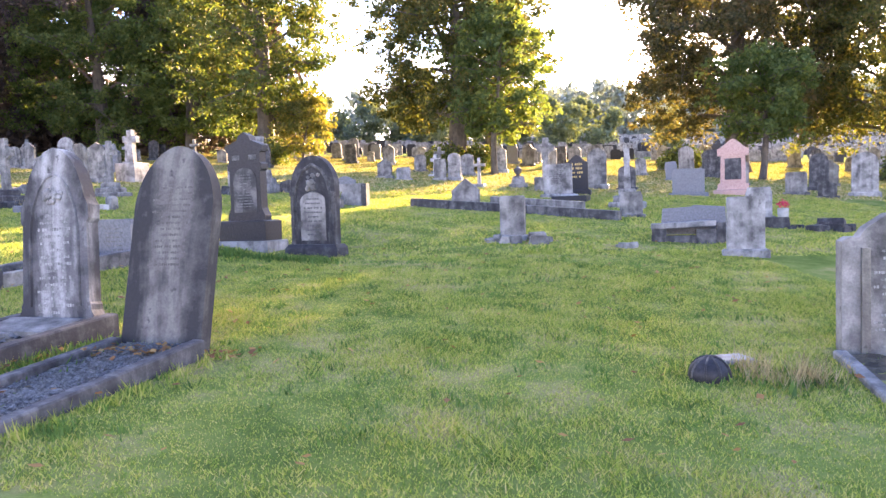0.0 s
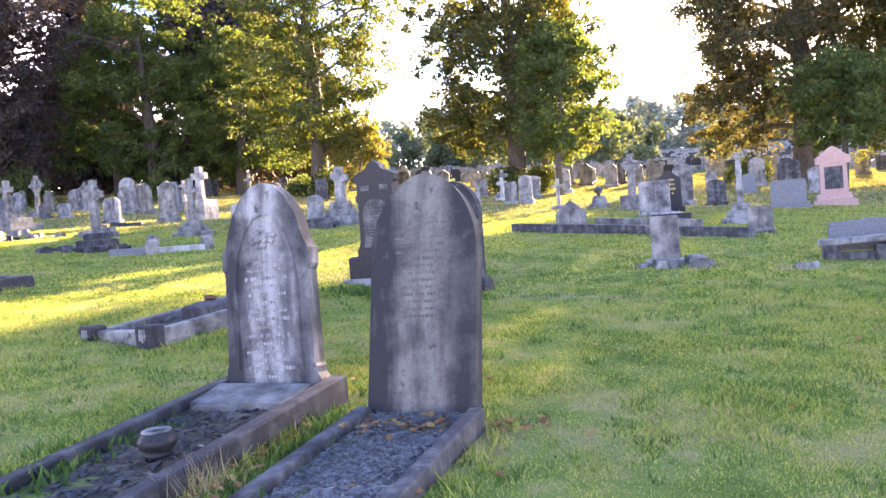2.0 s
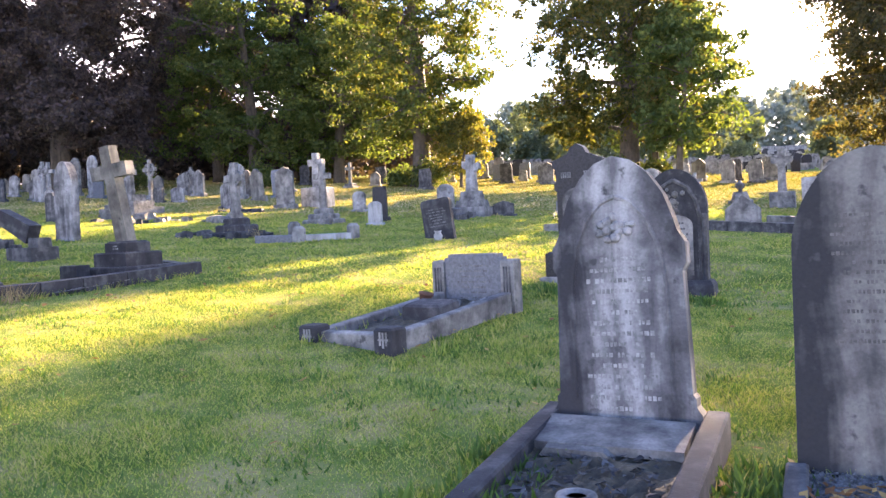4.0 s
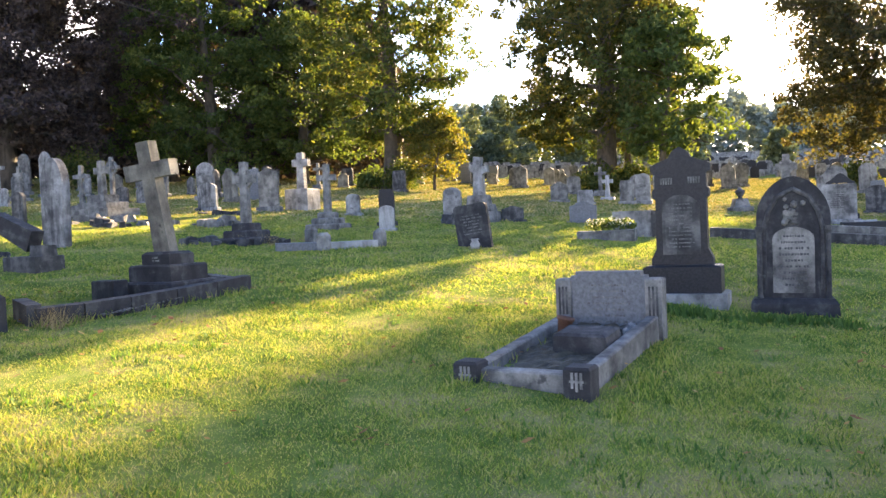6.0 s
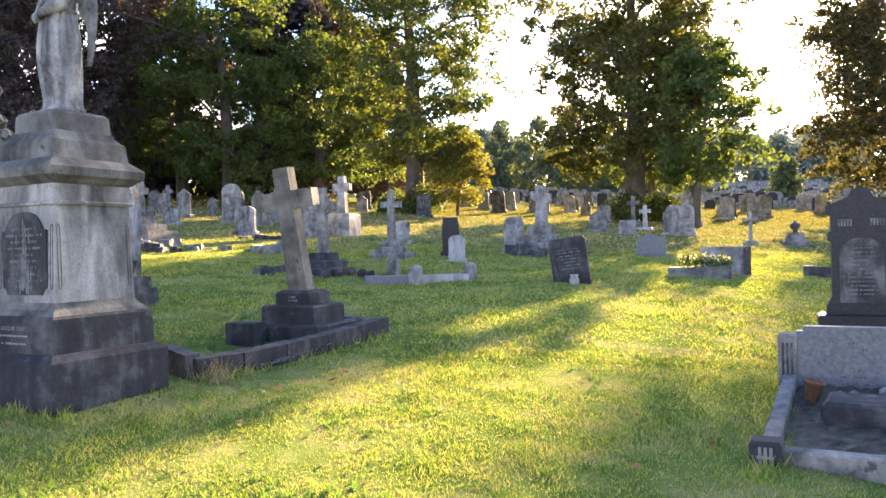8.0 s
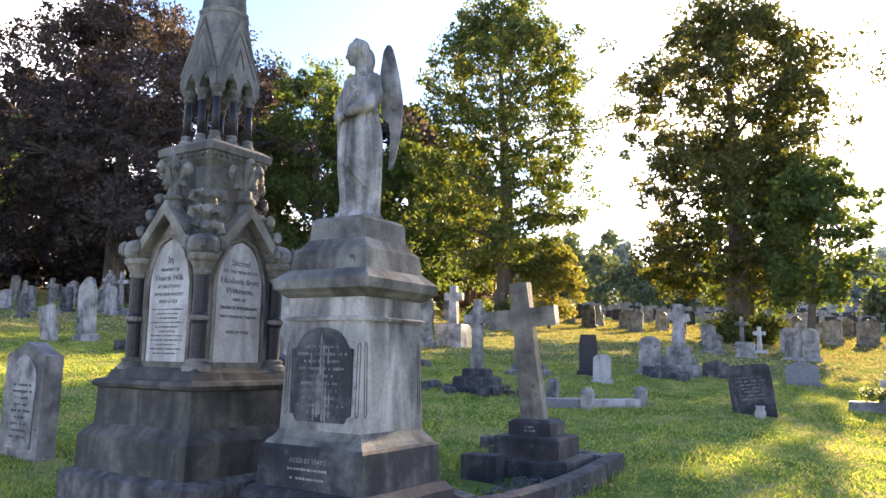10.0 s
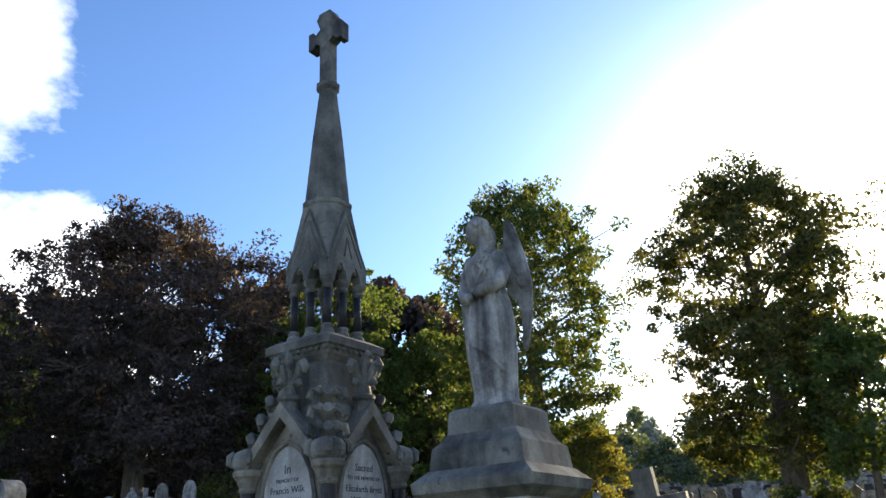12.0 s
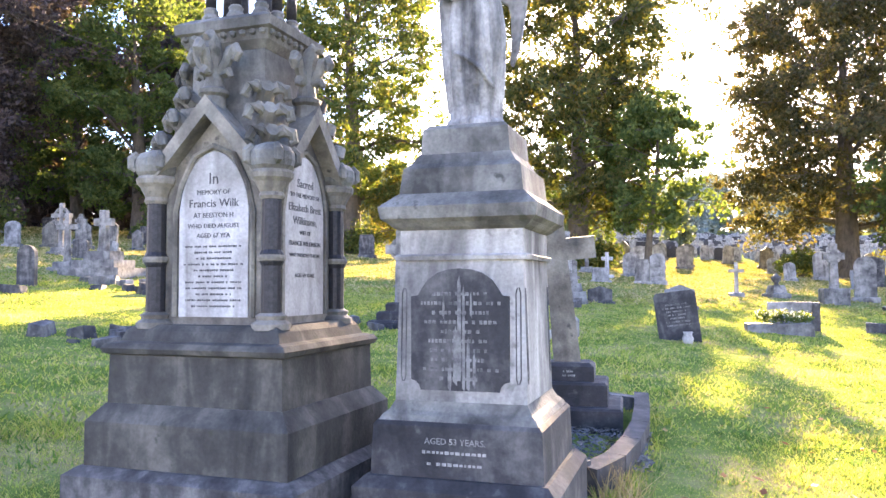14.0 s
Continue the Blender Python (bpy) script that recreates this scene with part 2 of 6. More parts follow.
M_BLADE = material("grass_blade", [(0.3, (0.1, 0.18, 0.04)), (0.45, (0.245, 0.32, 0.07)), (0.58, (0.36, 0.38, 0.1)), (0.74, (0.45, 0.38, 0.18))], 2.2, rough=0.8, shine=0.04, translucent=0.31, island=True)
M_BLADE_DRY = material("dry_grass_blade", [(0.3, (0.14, 0.17, 0.04)), (0.45, (0.26, 0.245, 0.09)), (0.58, (0.38, 0.31, 0.15)), (0.72, (0.46, 0.36, 0.22))], 0.5, rough=0.8, shine=0.04, translucent=0.16, island=True)
M_DRY = material("dry_stalks", [(0.3, (0.2, 0.15, 0.08)), (0.7, (0.42, 0.34, 0.2))], 2, translucent=0.3, island=True)
M_WEED = material("weed_leaf", [(0.3, (0.045, 0.1, 0.02)), (0.7, (0.11, 0.2, 0.045))], 2, translucent=0.4, island=True)
M_LITTER = material("fallen_leaf", [(0.3, (0.16, 0.06, 0.02)), (0.55, (0.3, 0.14, 0.04)), (0.8, (0.4, 0.28, 0.1))], 2, translucent=0.25, island=True)
M_BARK = material("tree_bark", [(0.35, (0.03, 0.024, 0.018)), (0.65, (0.11, 0.09, 0.068))], 4, bump=0.9, fine=25, streak=0.6)
M_LEAF_GREEN = material("green_leaf", [(0.3, (0.05, 0.082, 0.026)), (0.6, (0.09, 0.128, 0.04)), (0.8, (0.155, 0.17, 0.05))], 0.25, rough=0.75, shine=0.2, translucent=0.45, island=True)
M_LEAF_OLIVE = material("olive_leaf", [(0.3, (0.04, 0.052, 0.018)), (0.55, (0.085, 0.095, 0.03)), (0.8, (0.15, 0.115, 0.035))], 0.25, rough=0.75, shine=0.2, translucent=0.45, island=True)
M_LEAF_GOLD = material("yellowing_leaf", [(0.3, (0.045, 0.072, 0.02)), (0.55, (0.09, 0.12, 0.034)), (0.8, (0.17, 0.15, 0.042))], 0.3, rough=0.7, shine=0.2, translucent=0.4, island=True)
M_LEAF_AMBER = material("amber_leaf", [(0.3, (0.075, 0.09, 0.022)), (0.55, (0.14, 0.14, 0.036)), (0.8, (0.23, 0.165, 0.045))], 0.3, rough=0.7, shine=0.2, translucent=0.5, island=True)
M_LEAF_COPPER = material("copper_leaf", [(0.3, (0.04, 0.031, 0.034)), (0.6, (0.075, 0.055, 0.055)), (0.8, (0.11, 0.086, 0.066))], 0.25, rough=0.75, shine=0.2, translucent=0.22, island=True)
M_LEAF_BRONZE = material("bronze_leaf", [(0.3, (0.04, 0.044, 0.024)), (0.55, (0.075, 0.072, 0.036)), (0.8, (0.12, 0.088, 0.045))], 0.25, rough=0.75, shine=0.2, translucent=0.45, island=True)
# distance haze is painted into these two: leaf colours made paler and bluer
M_LEAF_HAZED = material("haze_paled_leaf", [(0.3, (0.07, 0.1, 0.06)), (0.7, (0.16, 0.19, 0.1))], 0.1, rough=0.8, translucent=0.25, island=True)
M_HILL_HAZED = material("haze_blued_leaf", [(0.3, (0.13, 0.17, 0.16)), (0.7, (0.22, 0.26, 0.23))], 0.05, rough=0.9, translucent=0.15, island=True)
M_WHITE_PETAL = material("white_petal", [(0.3, (0.6, 0.58, 0.5)), (0.7, (0.8, 0.8, 0.74))], 8, translucent=0.3, island=True)
M_RED_PETAL = material("red_petal", [(0.3, (0.45, 0.02, 0.05)), (0.7, (0.7, 0.08, 0.16))], 8, translucent=0.3, island=True)

# ---- the lie of the land ----


def gz(x, y):
    """Height of the ground: a hillside that climbs away from the walk, with two shallow hollows."""
    xx = max(-40.0, min(40.0, x))
    z = -0.033 - 0.045 * xx + 0.066 * min(y, 60.0) + 0.0003 * max(0.0, min(y, 60.0)) ** 2
    if y > 60:
        z += (0.09 + 0.008 * max(0.0, min(1.0, (x - 4) / 22))) * (min(y, 200.0) - 60) + 0.02 * max(0.0, y - 200)
    z -= 0.2 * math.exp(-((x + 1.9) ** 2 + (y - 12.4) ** 2) / 5.0)
    z -= 0.11 * math.exp(-((x + 3.9) ** 2 + (y - 7.4) ** 2) / 14.0)
    return z


# ---- building blocks ----


def part(name, bm, mat, parent, label="", smooth=False):
    me = bpy.data.meshes.new(name)
    bmesh.ops.recalc_face_normals(bm, faces=bm.faces)
    bm.to_mesh(me)
    bm.free()
    return mesh_part(name, me, mat, parent, label, smooth)


def mesh_part(name, me, mat, parent, label="", smooth=False):
    me.materials.append(mat)
    if smooth:
        for p in me.polygons:
            p.use_smooth = True
    ob = new(name, me)
    ob.parent = parent
    if label:
        tagged(ob, label)
    return ob


def thing(name, x, y, rot, label, category, group="", sink=0.0, lean=0.0, tip=0.0):
    if len(label.split()) < 4:
        label += " standing on grass"
    ob = new(name)
    ob.empty_display_size = 0.1
    ob.matrix_world = pose(x, y, gz(x, y) - sink) @ pose(0, 0, 0, 0, 0, rot) @ pose(0, 0, 0, tip, lean, 0)
    return tagged(ob, label, category, group)


def soften(bm, width=0.008, angle=25, seg=2):
    edges = [e for e in bm.edges if len(e.link_faces) == 2 and e.calc_face_angle(0) > radians(angle)]
    bmesh.ops.bevel(bm, geom=edges, offset=width, segments=seg, affect="EDGES", profile=0.6)
    return bm


def frusta(levels, bm=None, cx=0.0, cy=0.0):
    """A solid of square rings: rows of height, half width, half depth."""
    bm = bm or bmesh.new()
    rings = []
    for z, hx, hy in levels:
        rings.append([bm.verts.new((cx + sx * hx, cy + sy * hy, z)) for sx, sy in ((-1, -1), (1, -1), (1, 1), (-1, 1))])
    bm.faces.new(rings[0][::-1])
    bm.faces.new(rings[-1])
    for a, b in zip(rings, rings[1:]):
        for i in range(4):
            bm.faces.new((a[i], a[(i + 1) % 4], b[(i + 1) % 4], b[i]))
    return bm


def lathe(levels, n=12, bm=None, cx=0.0, cy=0.0, turn=0.0):
    """A turned solid: rows of height and radius."""
    bm = bm or bmesh.new()
    rings = []
    for z, r in levels:
        rings.append([bm.verts.new((cx + r * math.cos(turn + 2 * math.pi * i / n), cy + r * math.sin(turn + 2 * math.pi * i / n), z)) for i in range(n)])
    bm.faces.new(rings[0][::-1])
    bm.faces.new(rings[-1])
    for a, b in zip(rings, rings[1:]):
        for i in range(n):
            bm.faces.new((a[i], a[(i + 1) % n], b[(i + 1) % n], b[i]))
    return bm


def slab(outline, y0, y1, bm=None):
    """An upright slab: an outline of x, z pushed from y0 to y1."""
    bm = bm or bmesh.new()
    a = [bm.verts.new((x, y0, z)) for x, z in outline]
    b = [bm.verts.new((x, y1, z)) for x, z in outline]
    bm.faces.new(a)
    bm.faces.new(b[::-1])
    for i in range(len(a)):
        j = (i + 1) % len(a)
        bm.faces.new((a[j], a[i], b[i], b[j]))
    return bm


def tube(bm, points, radii, n=6):
    """A tapering limb through points."""
    rings = []
    for i, p in enumerate(points):
        d = (points[min(i + 1, len(points) - 1)] - points[max(i - 1, 0)]).normalized()
        u = d.cross(Vector((0.3, 0.9, 0.2))).normalized()
        v = d.cross(u)
        rings.append([bm.verts.new(p + radii[i] * (u * math.cos(k * 2 * math.pi / n) + v * math.sin(k * 2 * math.pi / n))) for k in range(n)])
    for a, b in zip(rings, rings[1:]):
        for i in range(n):
            bm.faces.new((a[i], a[(i + 1) % n], b[(i + 1) % n], b[i]))
    bm.faces.new(rings[0][::-1])
    bm.faces.new(rings[-1])
    return bm


def arch(w, h, spring, kind="gothic", n=9):
    """Outline x, z of a headstone of that width and height, its arch springing at that height."""
    pts = [(-w / 2, 0), (w / 2, 0)]
    rise = h - spring
    for i in range(n + 1):
        t = i / n
        if kind == "gothic":
            x, z = w / 2 * (1 - t ** 1.55), spring + rise * (1 - (1 - t) ** 1.75)
        elif kind == "round":
            x, z = w / 2 * math.cos(t * math.pi / 2), spring + rise * math.sin(t * math.pi / 2)
        elif kind == "ogee":
            x, z = w / 2 * (1 - t), spring + rise * (t ** 2 * (3 - 2 * t) * 0.75 + 0.25 * t)
        elif kind == "peak":
            x, z = w / 2 * (1 - t), spring + rise * t
        elif kind == "flat":
            x, z = w / 2 * (1 - 0.15 * t), spring + rise * t
        pts.append((x, z))
    left = [(-x, z) for x, z in reversed(pts[2:]) if abs(x) > 1e-4]
    return pts + left


def rows_of_letters(w, z0, z1, lines, y, rng, bm=None, height=0.55):
    """Worn lettering that cannot be read: short proud bars, word by word."""
    bm = bm or bmesh.new()
    step = (z1 - z0) / lines
    for i in range(lines):
        z = z1 - (i + 0.5) * step
        half = w / 2 * rng.uniform(0.45, 1.0)
        x = -half
        while x < half:
            word = step * rng.uniform(0.2, 0.42)
            hh = step * height / 2 * rng.choice((0.75, 0.9, 1.0))
            v = [bm.verts.new(p) for p in ((x, y, z - hh), (x + word, y, z - hh), (x + word, y, z + hh), (x, y, z + hh))]
            bm.faces.new(v)
            x += word + step * (0.14 if rng.random() < 0.8 else 0.5)
    ext = bmesh.ops.extrude_face_region(bm, geom=bm.faces[:])
    bmesh.ops.translate(bm, vec=(0, -0.002, 0), verts=[g for g in ext["geom"] if isinstance(g, bmesh.types.BMVert)])
    return bm


def text_mesh(name, lines):
    """Lettering that can be read: rows of text, height, centre x, z and depth y, joined in one mesh."""
    out = bmesh.new()
    for body, size, x, z, y in lines:
        cu = bpy.data.curves.new(name, "FONT")
        cu.body, cu.size, cu.extrude, cu.align_x, cu.resolution_u = body, size, 0.0015, "CENTER", 2
        ob = new(name, cu)
        bpy.context.view_layer.update()
        me = bpy.data.meshes.new_from_object(ob.evaluated_get(bpy.context.evaluated_depsgraph_get()))
        me.transform(Matrix.Translation((x, y, z)) @ Matrix.Rotation(radians(90), 4, "X"))
        out.from_mesh(me)
        bpy.data.objects.remove(ob)
    me = bpy.data.meshes.new(name)
    out.to_mesh(me)
    out.free()
    return me


TEXT_FRONT = text_mesh("inscription", [
    ("In", 0.085, 0, 2.93, -0.345), ("MEMORY OF", 0.036, 0, 2.875, -0.345), ("Francis Wilk", 0.06, 0, 2.81, -0.345),
    ("AT BEESTON H", 0.036, 0, 2.755, -0.345), ("WHO DIED AUGUST", 0.034, 0, 2.70, -0.345), ("AGED 67 YEA", 0.034, 0, 2.65, -0.345)])
TEXT_SIDE = text_mesh("inscription", [
    ("Sacred", 0.066, 0, 2.93, -0.345), ("TO THE MEMORY OF", 0.034, 0, 2.875, -0.345), ("Elizabeth Brett", 0.06, 0, 2.80, -0.345),
    ("Wilkinson,", 0.06, 0, 2.73, -0.345), ("WIFE OF", 0.032, 0, 2.675, -0.345), ("FRANCIS WILKINSON", 0.036, 0, 2.615, -0.345),
    ("WHO DEPARTED THIS LIFE", 0.028, 0, 2.555, -0.345), ("AGED 69 YEARS.", 0.03, 0, 2.445, -0.345)])
TEXT_PLINTH = text_mesh("inscription", [("AGED 53 YEARS.", 0.042, 0, 0.51, -0.425)])


# grave beds with no lawn in them: place, turn and extent
BEDS = [(-2.23, 6.17, -19, -0.4, 0.42, -2.05, 0.05), (-3.31, 6.79, -20, -0.48, 0.5, -2.15, 0.1), (-4.45, 10.74, -26.5, -0.46, 0.46, -2.1, 0.06),
        (3.47, 5.98, -12, -0.6, 0.6, -1.4, 0.1), (-9.2, 12.2, -28, -0.75, 0.5, -1.3, 0.6)]


def blades(name, count, box, height, width, mat, seed, label, lean=0.8, keep=None):
    """A sward of single blades, each a sliver of its own, over a stretch of ground."""
    rng = np.random.default_rng(seed)
    x = rng.uniform(box[0], box[1], count)
    y = rng.uniform(box[2], box[3], count)
    free = np.ones(count, bool)
    for bx, by, turn, x0, x1, y0, y1 in BEDS:
        c, d = math.cos(radians(turn)), math.sin(radians(turn))
        u, v = c * (x - bx) + d * (y - by), c * (y - by) - d * (x - bx)
        free &= ~((u > x0) & (u < x1) & (v > y0) & (v < y1))
    x, y = x[free], y[free]
    count = len(x)
    if keep is not None:
        ok = keep(x, y, rng)
        x, y = x[ok], y[ok]
        count = len(x)
    xx = np.clip(x, -40, 40)
    yy = np.clip(y, 0, 60)
    z = -0.033 - 0.045 * xx + 0.066 * np.minimum(y, 60) + 0.0003 * yy ** 2 - 0.2 * np.exp(-((x + 1.9) ** 2 + (y - 12.4) ** 2) / 5.0)
    z -= 0.11 * np.exp(-((x + 3.9) ** 2 + (y - 7.4) ** 2) / 14.0)
    a = rng.uniform(0, 2 * np.pi, count)
    patch = 0.72 + 0.38 * np.sin(x * 2.1 + 1.3 * np.sin(y * 1.7)) * np.sin(y * 1.9 + 0.8 * np.sin(x * 1.3))
    patch = patch * (1 + 0.45 * np.sin(x * 7.3 + 2.0 * np.sin(y * 3.1)) * np.sin(y * 6.1 + 2.0 * np.sin(x * 4.3)))
    h = height * rng.uniform(0.45, 1.25, count) * patch
    w = width * rng.uniform(0.6, 1.3, count)
    lx, ly = rng.normal(0, lean, count) * h, rng.normal(0, lean, count) * h
    co = np.empty((count, 3, 3))
    co[:, 0] = np.c_[x - w * np.cos(a), y - w * np.sin(a), z - 0.005]
    co[:, 1] = np.c_[x + w * np.cos(a), y + w * np.sin(a), z - 0.005]
    co[:, 2] = np.c_[x + lx, y + ly, z + h]
    me = bpy.data.meshes.new(name)
    me.vertices.add(count * 3)
    me.vertices.foreach_set("co", co.reshape(-1))
    me.loops.add(count * 3)
    me.loops.foreach_set("vertex_index", np.arange(count * 3, dtype=np.int32))
    me.polygons.add(count)
    me.polygons.foreach_set("loop_start", np.arange(0, count * 3, 3, dtype=np.int32))
    me.update()
    me.validate()
    me.materials.append(mat)
    return tagged(new(name, me), label, "grass", kind="stuff")


def leaf_mesh(name, centres, spread, per, size, rng, flat=0.7):
    """Clumps of small pointed leaves about centres, as one mesh."""
    c = np.repeat(np.asarray(centres), per, axis=0)
    n = len(c)
    s = np.repeat(np.broadcast_to(spread, (len(centres),)), per)
    p = rng.normal(0, 1, (n, 3))
    p *= (1.55 * rng.uniform(0, 1, n) ** 0.42 / np.linalg.norm(p, axis=1))[:, None]
    p = c + p * s[:, None] * np.array((1, 1, flat))
    u = rng.normal(0, 1, (n, 3))
    u /= np.linalg.norm(u, axis=1)[:, None]
    v = np.cross(u, rng.normal(0, 1, (n, 3)))
    v /= np.linalg.norm(v, axis=1)[:, None]
    k = size * rng.uniform(0.6, 1.3, (n, 1))
    co = np.empty((n, 4, 3))
    co[:, 0], co[:, 1], co[:, 2], co[:, 3] = p - u * k, p + v * k * 0.55, p + u * k, p - v * k * 0.55
    me = bpy.data.meshes.new(name)
    me.vertices.add(n * 4)
    me.vertices.foreach_set("co", co.reshape(-1))
    me.loops.add(n * 4)
    me.loops.foreach_set("vertex_index", np.arange(n * 4, dtype=np.int32))
    me.polygons.add(n)
    me.polygons.foreach_set("loop_start", np.arange(0, n * 4, 4, dtype=np.int32))
    me.update()
    me.validate()
    return me

# ---- ground ----
def build_ground():
    xs = sorted(set([-600, -300, -150, -90] + list(range(-60, 61, 2)) + [90, 150, 300, 600] + [i * 0.5 for i in range(-36, 19)]))
    ys = sorted(set([-200, -80, -30] + list(range(-10, 120, 2)) + [130, 150, 175, 200, 260, 400, 800] + [i * 0.5 for i in range(0, 37)]))
    bm = bmesh.new()
    grid = [[bm.verts.new((x, y, gz(x, y))) for x in xs] for y in ys]
    for a, b in zip(grid, grid[1:]):
        for i in range(len(xs) - 1):
            bm.faces.new((a[i], a[i + 1], b[i + 1], b[i]))
    ob = part("ground", bm, M_GROUND, None, smooth=True)
    tagged(ob, "sloping mown cemetery grass with dry patches", "grass", kind="structure")


build_ground()

# ---- trees ----


def tree(name, x, y, height, base, radius, leaf, label, seed, clumps=170, per=85, size=0.15, trunk=0.38, group="", lean=0.0, skirt=0.5):
    """A broadleaf tree: forked trunk, limbs that reach into the crown and a ragged crown of leaf clumps."""
    rng = np.random.default_rng(seed)
    r = random.Random(seed)
    ob = thing(name, x, y, 0, label, "tree", group, sink=0.1)
    bm = bmesh.new()
    top = Vector((lean, 0, height * 0.9))
    spine = [Vector((top.x * t + 0.25 * math.sin(4 * t + seed), 0.25 * math.sin(5 * t + 2 * seed), top.z * t)) for t in (0, 0.04, 0.12, 0.25, 0.4, 0.55, 0.7, 0.85, 1)]
    tube(bm, spine, [trunk * k for k in (1.5, 1.12, 1, 0.9, 0.75, 0.55, 0.38, 0.2, 0.05)], 10)
    part("trunk", bm, M_BARK, ob, smooth=True)
    centres, spreads = [], []
    n_limbs = 26
    for i in range(n_limbs):
        t = i / (n_limbs - 1)
        z = base * 0.8 + (height * 0.8 - base * 0.8) * t
        # the crown is widest in its lower half and its edge is uneven
        full = skirt + (1 - skirt) * t / 0.25 if t < 0.25 else 1.0 if t < 0.62 else math.sqrt(max(0.08, 1 - ((t - 0.62) / 0.42) ** 2))
        reach = radius * full * r.uniform(0.66, 1.08)
        a = i * 2.4 + r.uniform(-0.4, 0.4)
        start = Vector((lean * z / height, 0, z))
        rise = r.uniform(0.1, 0.55) * reach if t > 0.25 else r.uniform(-0.12, 0.14) * reach
        end = start + Vector((math.cos(a) * reach, math.sin(a) * reach, rise))
        limbs = bmesh.new()
        mid = start.lerp(end, 0.5) + Vector((0, 0, 0.13 * reach))
        tube(limbs, [start, mid, end], [trunk * 0.3 * (1.15 - t), trunk * 0.16 * (1.15 - t) + 0.015, 0.015], 5)
        for k in range(max(3, int(clumps * 0.75) // n_limbs)):
            f = r.uniform(0.3, 1.0) ** 0.7
            p = start.lerp(mid, f * 2) if f < 0.5 else mid.lerp(end, f * 2 - 1)
            p = p + Vector((r.gauss(0, 0.17), r.gauss(0, 0.17), r.gauss(0, 0.13))) * reach
            centres.append(p)
            spreads.append(r.uniform(0.28, 0.62) * (0.55 + 0.09 * radius))
            if k % 2 == 0:
                q = mid.lerp(end, 0.4)
                tube(limbs, [q, p], [trunk * 0.07 + 0.01, 0.01], 4)
        part("limb", limbs, M_BARK, ob)
    for k in range(int(clumps * 1.25)):
        t = r.random()
        full = skirt + (1 - skirt) * t / 0.25 if t < 0.25 else 1.0 if t < 0.62 else math.sqrt(max(0.08, 1 - ((t - 0.62) / 0.42) ** 2))
        a = r.uniform(0, 2 * math.pi)
        q = radius * full * (0.35 + 0.65 * math.sqrt(r.random())) * (0.82 + 0.16 * math.sin(3 * a + 7 * t + seed) + 0.1 * math.sin(7 * a - 15 * t))
        z = base * 0.9 + (height * 0.93 - base * 0.9) * t + r.gauss(0, 0.25)
        centres.append(Vector((lean * z / height + q * math.cos(a), q * math.sin(a), z)))
        spreads.append(r.uniform(0.2, 0.5) * (0.5 + 0.08 * radius))
    for k in range(max(6, clumps // 14)):
        centres.append(Vector((lean + r.gauss(0, radius * 0.2), r.gauss(0, radius * 0.2), height * r.uniform(0.84, 0.97))))
        spreads.append(0.5 * (0.55 + 0.09 * radius))
    mesh_part("crown", leaf_mesh("crown", [tuple(c) for c in centres], np.array(spreads), int(per * 0.72), size * 0.8, rng), leaf, ob)
    return ob


tree("beech_tree", -31.5, 45, 17.6, 3.2, 7.6, M_LEAF_COPPER, "large copper beech with dark purple crown", 3, clumps=640, per=100, trunk=0.6, skirt=0.8)
tree("beech_tree", -40, 38, 13, 2.5, 6.0, M_LEAF_COPPER, "dark copper beech at the edge of the graves", 5, clumps=380, per=90, trunk=0.5, skirt=0.8)
tree("lime_tree", -21.8, 50, 16.2, 2.2, 4.6, M_LEAF_GREEN, "tall green broadleaf tree with low boughs", 7, clumps=230, per=95, trunk=0.42, skirt=0.75)
tree("lime_tree", -16.3, 52, 11.2, 1.6, 4.2, M_LEAF_GREEN, "dense dark green broadleaf tree", 11, clumps=220, per=90, trunk=0.36, skirt=0.85)
tree("lime_tree", -26.5, 56, 13.5, 2.2, 4.6, M_LEAF_GREEN, "green broadleaf tree behind the graves", 41, clumps=200, per=90, trunk=0.4, skirt=0.8)
tree("lime_tree", -10.3, 45.5, 18.6, 3.4, 5.6, M_LEAF_GOLD, "tall open broadleaf tree turning yellow", 13, clumps=430, per=85, trunk=0.5, skirt=0.55)
tree("sapling", -7.6, 44.8, 4.4, 1.2, 1.7, M_LEAF_AMBER, "young tree with golden autumn leaves", 17, clumps=52, per=80, size=0.11, trunk=0.09)
tree("maple_tree", 0.9, 42.6, 17.9, 3.1, 5.6, M_LEAF_OLIVE, "tall olive-green tree with brown tinged leaves", 19, clumps=420, per=95, trunk=0.5, skirt=0.85)
tree("maple_tree", 2.9, 38.0, 8.5, 2.8, 2.6, M_LEAF_GREEN, "slim tree with low green foliage", 23, clumps=90, per=80, trunk=0.16, skirt=0.8)
tree("maple_tree", 3.3, 47.5, 12, 2.4, 3.4, M_LEAF_GREEN, "slim green tree among other trees", 29, clumps=120, per=80, trunk=0.2, skirt=0.8)
tree("beech_tree", 17.0, 44.5, 18.0, 3.4, 7.2, M_LEAF_BRONZE, "broad tree with bronze tinted crown", 31, clumps=700, per=95, trunk=0.62, skirt=0.85)
tree("maple_tree", 15.2, 36.5, 6.5, 2.6, 2.4, M_LEAF_GREEN, "slim green tree beside a larger tree", 37, clumps=80, per=80, trunk=0.16, skirt=0.7)
tree("maple_tree", 24.6, 42, 12.5, 2.9, 6.6, M_LEAF_OLIVE, "spreading olive-green tree", 43, clumps=420, per=85, trunk=0.42, skirt=0.85)
